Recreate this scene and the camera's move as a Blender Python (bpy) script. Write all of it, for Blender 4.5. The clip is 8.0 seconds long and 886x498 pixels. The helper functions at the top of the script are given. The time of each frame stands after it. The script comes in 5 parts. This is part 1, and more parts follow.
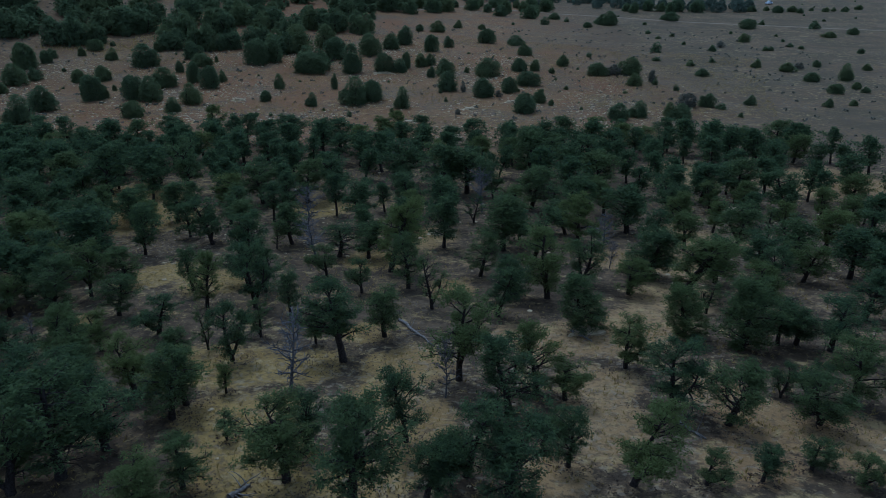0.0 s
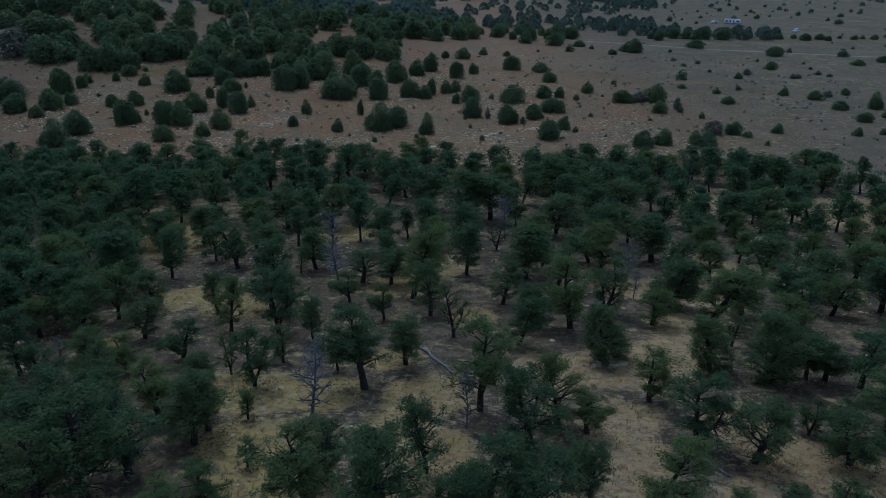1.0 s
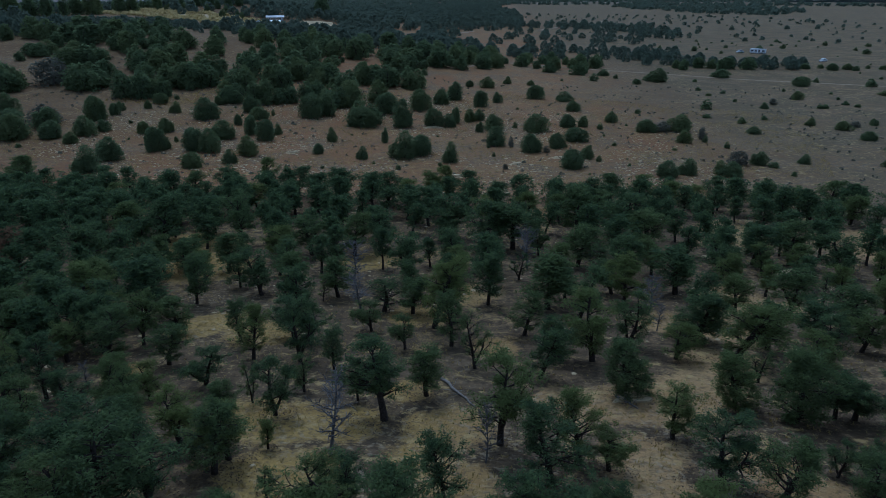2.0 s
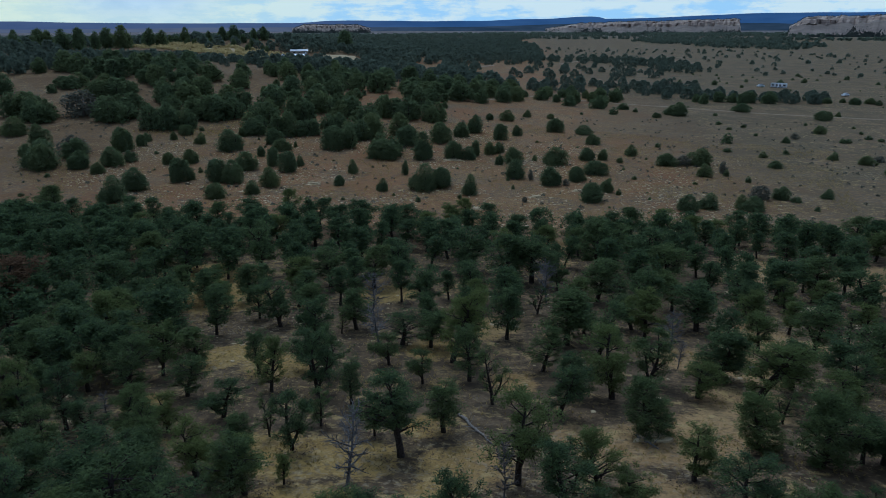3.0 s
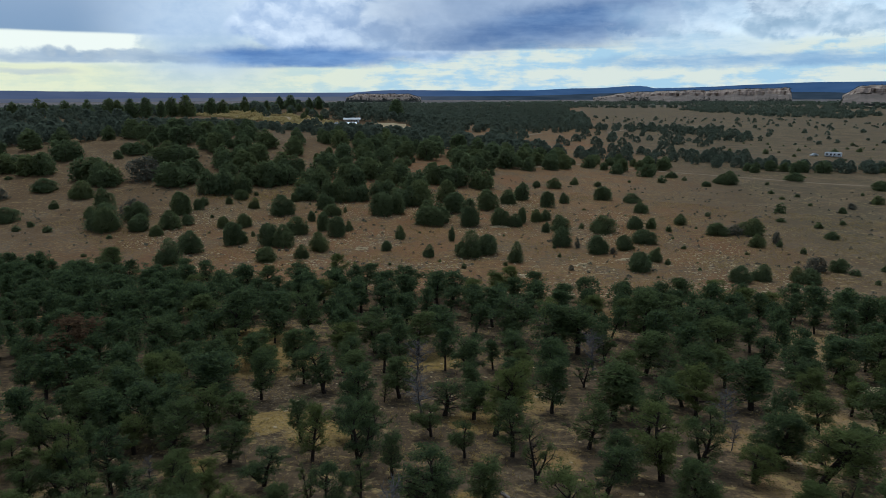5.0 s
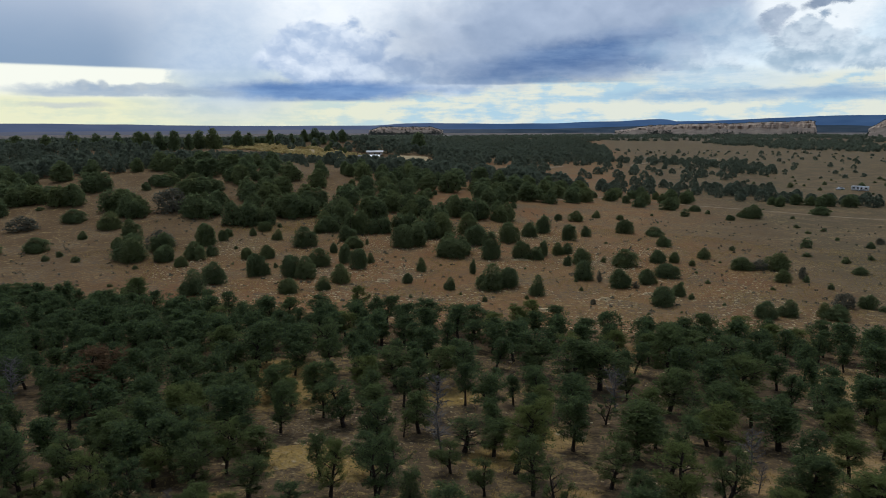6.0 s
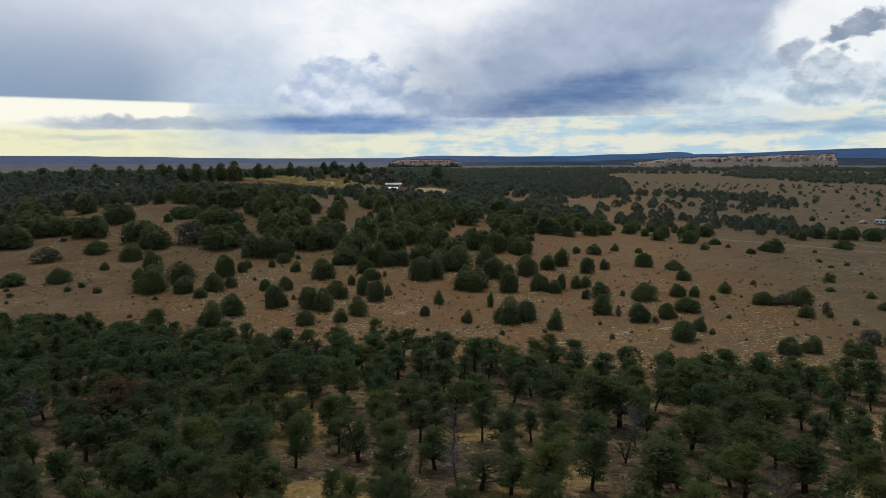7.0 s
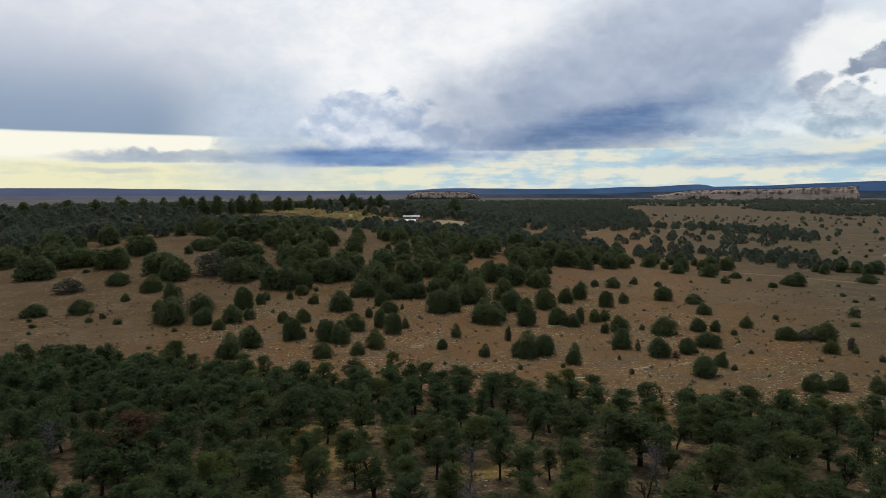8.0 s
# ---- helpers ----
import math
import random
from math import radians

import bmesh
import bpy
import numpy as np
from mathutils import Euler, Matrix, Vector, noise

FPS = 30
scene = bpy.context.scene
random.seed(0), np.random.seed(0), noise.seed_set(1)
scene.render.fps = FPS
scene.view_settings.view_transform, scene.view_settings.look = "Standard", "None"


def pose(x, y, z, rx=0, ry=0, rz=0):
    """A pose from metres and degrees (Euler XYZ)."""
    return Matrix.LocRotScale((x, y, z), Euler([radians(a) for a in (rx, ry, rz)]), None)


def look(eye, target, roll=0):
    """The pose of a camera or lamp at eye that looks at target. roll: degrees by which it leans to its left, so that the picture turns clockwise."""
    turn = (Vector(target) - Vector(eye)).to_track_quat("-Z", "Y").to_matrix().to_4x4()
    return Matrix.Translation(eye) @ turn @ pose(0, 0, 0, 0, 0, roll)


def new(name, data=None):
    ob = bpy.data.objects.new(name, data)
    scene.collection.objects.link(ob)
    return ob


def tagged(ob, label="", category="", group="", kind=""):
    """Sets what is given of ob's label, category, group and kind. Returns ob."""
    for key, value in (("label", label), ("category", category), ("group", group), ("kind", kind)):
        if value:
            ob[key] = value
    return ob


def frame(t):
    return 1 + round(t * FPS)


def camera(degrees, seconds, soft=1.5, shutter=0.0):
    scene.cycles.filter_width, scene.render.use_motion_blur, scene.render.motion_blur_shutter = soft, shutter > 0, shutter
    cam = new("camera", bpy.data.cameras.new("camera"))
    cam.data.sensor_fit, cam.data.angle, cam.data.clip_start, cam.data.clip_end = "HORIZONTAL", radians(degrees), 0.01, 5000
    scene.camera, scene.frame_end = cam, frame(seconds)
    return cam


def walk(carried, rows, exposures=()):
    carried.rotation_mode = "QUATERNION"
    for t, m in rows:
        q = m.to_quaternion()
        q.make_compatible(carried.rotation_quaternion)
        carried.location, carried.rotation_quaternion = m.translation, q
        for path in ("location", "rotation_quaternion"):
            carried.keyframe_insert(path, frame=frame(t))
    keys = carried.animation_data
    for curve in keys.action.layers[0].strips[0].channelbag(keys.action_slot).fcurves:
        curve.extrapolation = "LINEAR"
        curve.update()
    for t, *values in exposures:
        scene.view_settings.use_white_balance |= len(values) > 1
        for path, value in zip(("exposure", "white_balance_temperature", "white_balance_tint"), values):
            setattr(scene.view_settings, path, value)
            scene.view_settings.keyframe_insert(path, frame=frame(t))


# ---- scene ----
# ---- camera ----
cam = camera(65.89, 8.0, soft=0.5)
walk(cam, [
    (0.0, pose(-0.00, 0.00, 32.00, 65.103, 0.001, 0.004)),
    (0.5, pose(-0.01, -0.01, 32.15, 66.070, 0.032, 1.025)),
    (1.0, pose(0.01, 0.00, 32.30, 67.092, 0.098, 2.056)),
    (2.5, pose(0.05, 0.01, 32.74, 70.541, 0.189, 4.926)),
    (3.0, pose(0.04, 0.01, 32.87, 71.880, 0.170, 5.725)),
    (3.5, pose(0.06, -0.02, 33.02, 73.215, 0.183, 6.657)),
    (4.0, pose(0.07, 0.02, 33.10, 74.573, 0.188, 7.704)),
    (4.5, pose(0.09, 0.02, 33.20, 75.936, 0.212, 8.715)),
    (6.0, pose(0.16, -0.08, 33.57, 79.939, 0.200, 11.516)),
    (6.5, pose(0.19, -0.08, 33.66, 81.277, 0.176, 12.315)),
    (7.0, pose(0.19, -0.03, 33.74, 82.608, 0.153, 13.028)),
    (7.5, pose(0.15, -0.04, 33.84, 83.959, 0.141, 13.761)),
    (8.0, pose(0.19, -0.03, 33.96, 85.292, 0.123, 14.513)),
], exposures=[(0.0, -0.20, 4230, 4), (2.5, -0.19, 4490, 3), (3.5, -0.16, 4860, 3), (4.5, -0.11, 5270, 3), (6.0, -0.06, 5900, 7), (8.0, -0.1, 6300, 9)])


# ---- world, sun, exposure ----
def world_sky():
    w = bpy.data.worlds.new("sky")
    scene.world = w
    w.use_nodes = True
    nt = w.node_tree
    nt.nodes.clear()
    N, L = nt.nodes, nt.links

    def put(sock, v):
        if hasattr(v, "node"):
            L.new(v, sock)
        else:
            sock.default_value = v

    def m(op, a, b=0.0, c=0.0):
        n = N.new("ShaderNodeMath")
        n.operation = op
        for i, v in enumerate((a, b, c)):
            put(n.inputs[i], v)
        return n.outputs[0]

    def ramp(v, lo, hi, a=0.0, b=1.0):
        n = N.new("ShaderNodeMapRange")
        n.interpolation_type = "SMOOTHSTEP"
        for i, q in enumerate((v, lo, hi, a, b)):
            put(n.inputs[i], q)
        return n.outputs[0]

    def mix(f, a, b):
        n = N.new("ShaderNodeMix")
        n.data_type = "RGBA"
        put(n.inputs[0], f)
        put(n.inputs[6], a if hasattr(a, "node") else (*a, 1))
        put(n.inputs[7], b if hasattr(b, "node") else (*b, 1))
        return n.outputs[2]

    geo = N.new("ShaderNodeTexCoord")
    sep = N.new("ShaderNodeSeparateXYZ")
    L.new(geo.outputs["Generated"], sep.inputs[0])
    x, y, z = sep.outputs
    az = m("MULTIPLY", m("ARCTAN2", m("MULTIPLY", x, -1.0), y), 57.2958)
    el = m("MULTIPLY", m("ARCSINE", z), 57.2958)

    # cloud texture over azimuth and elevation, flattened towards the horizon
    def cloud_noise(sa, se, scale, detail, rough, seed, distort=0.0):
        c = N.new("ShaderNodeCombineXYZ")
        put(c.inputs[0], m("MULTIPLY", az, sa))
        put(c.inputs[1], m("MULTIPLY", el, se))
        c.inputs[2].default_value = seed
        n = N.new("ShaderNodeTexNoise")
        n.inputs["Scale"].default_value = scale
        n.inputs["Detail"].default_value = detail
        n.inputs["Roughness"].default_value = rough
        n.inputs["Distortion"].default_value = distort
        L.new(c.outputs[0], n.inputs["Vector"])
        return n.outputs["Fac"]

    billow = m("SUBTRACT", cloud_noise(1, 1.6, 0.42, 10, 0.62, 3.1, 0.2), 0.5)
    billow2 = m("SUBTRACT", cloud_noise(1, 1.5, 0.38, 10, 0.62, 17.7, 0.2), 0.5)
    wisp = m("SUBTRACT", cloud_noise(0.42, 2.2, 0.5, 8, 0.6, 8.4), 0.5)
    broad = m("SUBTRACT", cloud_noise(1, 1.5, 0.10, 4, 0.5, 5.0), 0.5)

    def heads(rise):
        """Rounded heaps of cumulus: folded noise at four sizes, read a little higher in the sky by rise."""
        total = 0.0
        for sc, wt, seed in ((0.11, 0.9, 1.0), (0.26, 0.5, 2.0), (0.62, 0.22, 3.0), (1.5, 0.09, 4.0)):
            c = N.new("ShaderNodeCombineXYZ")
            put(c.inputs[0], m("ADD", az, m("MULTIPLY", billow2, 1.6)))
            put(c.inputs[1], m("MULTIPLY", m("ADD", m("ADD", el, rise), m("MULTIPLY", billow, 1.2)), 1.35))
            c.inputs[2].default_value = seed * 9.0
            n = N.new("ShaderNodeTexNoise")
            n.inputs["Scale"].default_value = sc
            n.inputs["Detail"].default_value = 1.0
            L.new(c.outputs[0], n.inputs["Vector"])
            total = m("ADD", total, m("MULTIPLY", m("ABSOLUTE", m("SUBTRACT", n.outputs["Fac"], 0.5)), wt))
        return total

    heap = heads(0.0)
    lit = m("MULTIPLY", m("SUBTRACT", heads(-0.6), heap), 2.6)

    def warped(k):
        return m("ADD", az, m("MULTIPLY", billow, k)), m("ADD", el, m("MULTIPLY", billow2, k))

    def blob(a0, e0, ra, re, k=3.0, soft=0.35, lean=0.0, flat=None, puff=0.0):
        """A cloud round (a0, e0) degrees; lean tips its right end up; flat is the elevation of a level base; puff scallops its edge."""
        a, e = warped(k)
        da = m("SUBTRACT", a, a0)
        de = m("SUBTRACT", m("ADD", e, m("MULTIPLY", da, lean)), e0)
        d = m("SQRT", m("ADD", m("POWER", m("ABSOLUTE", m("DIVIDE", da, ra)), 2.0), m("POWER", m("ABSOLUTE", m("DIVIDE", de, re)), 2.0)))
        if puff:
            d = m("SUBTRACT", d, m("MULTIPLY", m("SUBTRACT", heap, 0.14), puff))
        f = ramp(d, 1.0 + soft, 1.0 - soft)
        if flat is not None:
            f = m("MULTIPLY", f, ramp(m("ADD", el, m("MULTIPLY", wisp, 0.6)), flat - 0.12, flat + 0.12))
        return f

    # clear sky behind the clouds
    sky = N.new("ShaderNodeTexSky")
    sky.sky_type = "NISHITA"
    sky.sun_disc = False
    sky.sun_elevation, sky.sun_rotation = SUN_ELEVATION, SUN_ROTATION
    blue = N.new("ShaderNodeMix")
    blue.data_type = "RGBA"
    blue.blend_type = "MULTIPLY"
    blue.inputs[0].default_value = 1.0
    L.new(sky.outputs[0], blue.inputs[6])
    blue.inputs[7].default_value = (0.10, 0.10, 0.10, 1)

    # thin bright cloud ahead, where the hidden sun stands; heavy cloud overhead and behind
    ahead = ramp(m("ABSOLUTE", m("SUBTRACT", az, 12.0)), 115.0, 45.0)
    low = ramp(el, 48.0, 18.0)
    bright = m("MULTIPLY", ahead, low)
    overcast = mix(ramp(m("ADD", m("MULTIPLY", broad, 2.0), m("MULTIPLY", billow, 0.8)), -0.45, 0.45), (0.27, 0.29, 0.33), (0.47, 0.50, 0.55))
    white = mix(ramp(m("ADD", billow, broad), -0.35, 0.20), (0.86, 0.88, 0.91), mix(ramp(az, -12.0, 12.0), (0.93, 1.01, 1.02), (1.05, 1.02, 0.99)))
    col = mix(0.06, mix(bright, overcast, white), blue.outputs[2])

    # pale warm band over the horizon, yellower under the gap in the west
    warm = mix(ramp(az, 4.0, 36.0), (0.84, 0.82, 0.68), (0.92, 0.87, 0.58))
    pale = mix(ramp(az, 10.0, 30.0), (0.50, 0.66, 0.74), (0.80, 0.80, 0.58))
    teal = mix(ramp(m("ADD", wisp, m("MULTIPLY", billow, 0.6)), -0.13, 0.08), pale, warm)
    col = mix(m("MULTIPLY", ramp(m("ADD", el, m("MULTIPLY", wisp, 1.5)), 5.2, 3.4), ahead), col, teal)

    def lay(col, mask, strength, dark, light, nz=billow, lo=-0.22, hi=0.24):
        return mix(m("MULTIPLY", mask, strength), col, mix(ramp(nz, lo, hi), dark, light))

    # grey bank to the west with a level base, a bright gap under it, and rain
    slab = m("MULTIPLY", m("MULTIPLY", ramp(az, 22.0, 38.0), ramp(m("ADD", el, m("MULTIPLY", broad, 5.0)), 19.0, 6.0)), ramp(m("ADD", el, m("MULTIPLY", wisp, 0.15)), 4.3, 4.6))
    bank = mix(ramp(el, 4.4, 13.0), (0.25, 0.34, 0.47), (0.58, 0.61, 0.70))
    col = mix(m("MULTIPLY", slab, 0.94), col, bank)
    rain = m("MULTIPLY", blob(28.6, 4.2, 5.2, 4.2, 1.4, 0.7), ramp(el, -1.0, 2.8, 0.25, 0.85))
    col = lay(col, rain, 0.95, (0.46, 0.56, 0.70), (0.60, 0.68, 0.78), billow)
    gap = m("MULTIPLY", m("MULTIPLY", ramp(m("ADD", az, m("MULTIPLY", billow, 3.0)), 32.6, 33.4), ramp(m("ADD", el, m("MULTIPLY", wisp, 0.15)), 4.55, 4.3)), ramp(el, 2.0, 2.9))
    col = mix(gap, col, (1.05, 1.0, 0.84))
    # piled cumulus
    col = lay(col, blob(21.0, 5.9, 5.6, 2.5, 2.6, 0.15, 0.0, None, 1.9), 0.92, (0.44, 0.53, 0.69), (0.94, 0.95, 0.98), m("ADD", lit, m("MULTIPLY", heap, 0.5)), -0.16, 0.42)
    col = lay(col, blob(13.5, 4.2, 8.0, 1.7, 2.6, 0.3), 0.85, (0.36, 0.45, 0.62), (0.80, 0.84, 0.91), m("ADD", lit, m("MULTIPLY", heap, 0.5)), -0.14, 0.42)
    col = lay(col, blob(21.3, 2.95, 8.2, 0.85, 1.2, 0.5, 0.0, 2.12), 0.95, (0.11, 0.21, 0.44), (0.24, 0.37, 0.60), wisp)
    col = lay(col, blob(36.0, 2.75, 7.2, 0.50, 1.5, 0.4, 0.0, 2.35), 0.9, (0.34, 0.42, 0.53), (0.52, 0.57, 0.62), wisp)
    col = lay(col, blob(39.8, 1.75, 2.4, 0.22, 0.9, 0.6), 0.7, (0.46, 0.50, 0.53), (0.60, 0.62, 0.60), wisp)
    for ba, be, br in ((38.6, 3.15, 0.42), (37.3, 3.2, 0.34), (36.1, 2.95, 0.5), (34.9, 3.0, 0.6)):
        col = lay(col, blob(ba, be, br, 0.36, 0.9, 0.4), 0.8, (0.42, 0.48, 0.55), (0.60, 0.62, 0.62), billow)
    # the great dark cloud with its level blue base
    tower = m("ADD", m("ADD", m("MULTIPLY", lit, 0.22), m("MULTIPLY", billow2, 0.16)), m("ADD", m("MULTIPLY", broad, 0.7), m("MULTIPLY", m("SUBTRACT", el, 7.5), 0.035)))
    great = m("MAXIMUM", blob(-0.5, 8.2, 15.5, 4.4, 1.6, 0.50, 0.12, 3.5, 0.3), blob(-7.0, 8.8, 8.0, 4.0, 3.0, 0.16, 0.12, 4.2, 1.3))
    col = lay(col, great, 0.97, (0.22, 0.29, 0.42), (0.54, 0.60, 0.72), tower, -0.34, 0.46)
    crown = m("MAXIMUM", blob(-4.4, 12.0, 10.0, 4.6, 1.6, 0.6, 0.16, None, 0.3), blob(-8.6, 13.0, 6.4, 4.6, 2.6, 0.14, 0.3, None, 1.4))
    col = lay(col, crown, 0.92, (0.26, 0.32, 0.44), (0.58, 0.63, 0.74), tower, -0.28, 0.50)
    col = lay(col, m("MULTIPLY", great, blob(-1.2, 5.3, 12.0, 1.7, 1.6, 0.5, 0.13, 3.45)), 0.95, (0.070, 0.145, 0.32), (0.19, 0.28, 0.46), wisp)
    # broken grey clouds to the east over a bright gap
    col = lay(col, blob(-17.0, 6.6, 12.0, 2.6, 3.0, 0.35, 0.05, None, 1.4), 0.62, (0.46, 0.58, 0.69), (0.84, 0.90, 0.93), m("ADD", m("MULTIPLY", lit, 0.5), billow), -0.28, 0.30)
    col = lay(col, blob(-16.0, 9.3, 4.2, 3.2, 2.6, 0.25), 0.95, (0.95, 0.95, 0.93), (1.02, 1.0, 0.97))
    col = lay(col, blob(-13.6, 7.9, 1.25, 0.75, 3.6, 0.35, 0.45), 0.9, (0.30, 0.36, 0.47), (0.52, 0.57, 0.65))
    col = lay(col, blob(-17.6, 9.1, 2.1, 0.8, 3.4, 0.3, 0.30), 0.92, (0.20, 0.26, 0.36), (0.42, 0.47, 0.56))
    col = lay(col, blob(-15.6, 6.3, 2.8, 1.3, 3.0, 0.16, 0.0, None, 2.0), 0.95, (0.32, 0.40, 0.50), (0.70, 0.75, 0.79), m("ADD", lit, billow), -0.25, 0.35)
    col = lay(col, blob(-19.0, 4.9, 8.5, 1.1, 2.6, 0.2, 0.0, None, 2.0), 0.85, (0.40, 0.50, 0.59), (0.80, 0.84, 0.86), m("ADD", lit, billow), -0.25, 0.35)
    col = lay(col, blob(-14.5, 2.4, 11.0, 0.5, 1.3, 0.5), 0.8, (0.28, 0.41, 0.58), (0.52, 0.64, 0.73), wisp)
    col = lay(col, blob(-10.0, 3.5, 5.0, 0.8, 1.8, 0.5), 0.6, (0.50, 0.62, 0.70), (0.76, 0.82, 0.84), wisp)

    bg = N.new("ShaderNodeBackground")
    out = N.new("ShaderNodeOutputWorld")
    L.new(col, bg.inputs[0])
    bg.inputs[1].default_value = 1.0
    L.new(bg.outputs[0], out.inputs[0])


SUN_ELEVATION, SUN_ROTATION = radians(60), radians(-22)
world_sky()
sun = new("sun", bpy.data.lights.new("sun", "SUN"))
sun.data.energy, sun.data.angle, sun.data.color = 1.2, radians(10), (1.0, 0.93, 0.82)
sun.matrix_world = look((0, 0, 100), (-100 * math.sin(SUN_ROTATION) * math.cos(SUN_ELEVATION), -100 * math.cos(SUN_ROTATION) * math.cos(SUN_ELEVATION), 100 - 100 * math.sin(SUN_ELEVATION)))


# ---- materials ----
class Nodes:
    """A material's node tree, with short ways to add to it."""

    def __init__(self, name, rough=0.9, spec=0.2):
        self.mat = bpy.data.materials.new(name)
        self.mat.use_nodes = True
        self.tree = self.mat.node_tree
        self.bsdf = self.tree.nodes["Principled BSDF"]
        self.bsdf.inputs["Roughness"].default_value = rough
        self.bsdf.inputs["Specular IOR Level"].default_value = spec

    def add(self, kind, **values):
        n = self.tree.nodes.new("ShaderNode" + kind)
        for k, v in values.items():
            n.inputs[k].default_value = v
        return n

    def link(self, a, b):
        self.tree.links.new(a, b)

    def place(self, scale=(1, 1, 1)):
        g = self.add("NewGeometry")
        if scale == (1, 1, 1):
            return g.outputs["Position"]
        mp = self.add("Mapping", Scale=scale)
        self.link(g.outputs["Position"], mp.inputs["Vector"])
        return mp.outputs["Vector"]

    def local(self):
        return self.add("TexCoord").outputs["Object"]

    def noise(self, vec, scale, detail=4.0, rough=0.55, distort=0.0):
        n = self.add("TexNoise", Scale=scale, Detail=detail, Roughness=rough, Distortion=distort)
        self.link(vec, n.inputs["Vector"])
        return n.outputs["Fac"]

    def ramp(self, v, lo, hi, a=0.0, b=1.0):
        n = self.add("MapRange")
        n.interpolation_type = "SMOOTHSTEP"
        self.link(v, n.inputs[0])
        for i, q in enumerate((lo, hi, a, b)):
            n.inputs[i + 1].default_value = q
        return n.outputs[0]

    def math(self, op, a, b=0.0):
        n = self.add("Math")
        n.operation = op
        for i, v in enumerate((a, b)):
            if hasattr(v, "node"):
                self.link(v, n.inputs[i])
            else:
                n.inputs[i].default_value = v
        return n.outputs[0]

    def mix(self, f, a, b):
        n = self.add("Mix")
        n.data_type = "RGBA"
        for i, v in ((0, f), (6, a), (7, b)):
            if hasattr(v, "node"):
                self.link(v, n.inputs[i])
            else:
                n.inputs[i].default_value = v if i == 0 else (*v, 1)
        return n.outputs[2]

    def color(self, c):
        if hasattr(c, "node"):
            self.link(c, self.bsdf.inputs["Base Color"])
        else:
            self.bsdf.inputs["Base Color"].default_value = (*c, 1)

    def bump(self, v, strength, distance):
        b = self.add("Bump", Strength=strength, Distance=distance)
        self.link(v, b.inputs["Height"])
        self.link(b.outputs[0], self.bsdf.inputs["Normal"])


def foliage(name, dark, light, tint):
    m = Nodes(name, 0.85, 0.06)
    isl = m.add("NewGeometry").outputs["Random Per Island"]
    who = m.add("ObjectInfo").outputs["Random"]
    grain = m.noise(m.place(), 2.2, 3, 0.6)
    c = m.mix(m.ramp(m.math("ADD", m.math("MULTIPLY", isl, 0.35), m.math("MULTIPLY", grain, 1.2)), 0.42, 1.12), dark, light)
    c = m.mix(m.math("MULTIPLY", m.math("POWER", who, 2.0), 0.75), c, tint)
    m.color(c)
    thin = m.add("BsdfTranslucent")
    m.link(c, thin.inputs["Color"])
    both = m.add("MixShader", Fac=0.56)
    m.link(m.bsdf.outputs[0], both.inputs[1])
    m.link(thin.outputs[0], both.inputs[2])
    m.link(both.outputs[0], m.tree.nodes["Material Output"].inputs["Surface"])
    return m.mat


def bark(name, a, b):
    m = Nodes(name, 0.95, 0.1)
    p = m.local()
    n = m.noise(p, 9.0, 5)
    m.color(m.mix(m.ramp(n, 0.3, 0.7), a, b))
    m.bump(m.noise(p, 30.0, 3), 0.6, 0.02)
    return m.mat


def plain(name, a, b, scale=3.0, rough=0.8, bump=0.0, metal=0.0):
    m = Nodes(name, rough, 0.3)
    n = m.noise(m.place(), scale, 6, 0.6)
    m.color(m.mix(m.ramp(n, 0.35, 0.68), a, b))
    m.bsdf.inputs["Metallic"].default_value = metal
    if bump:
        m.bump(m.noise(m.place(), scale * 4, 4), 0.5, bump)
    return m.mat


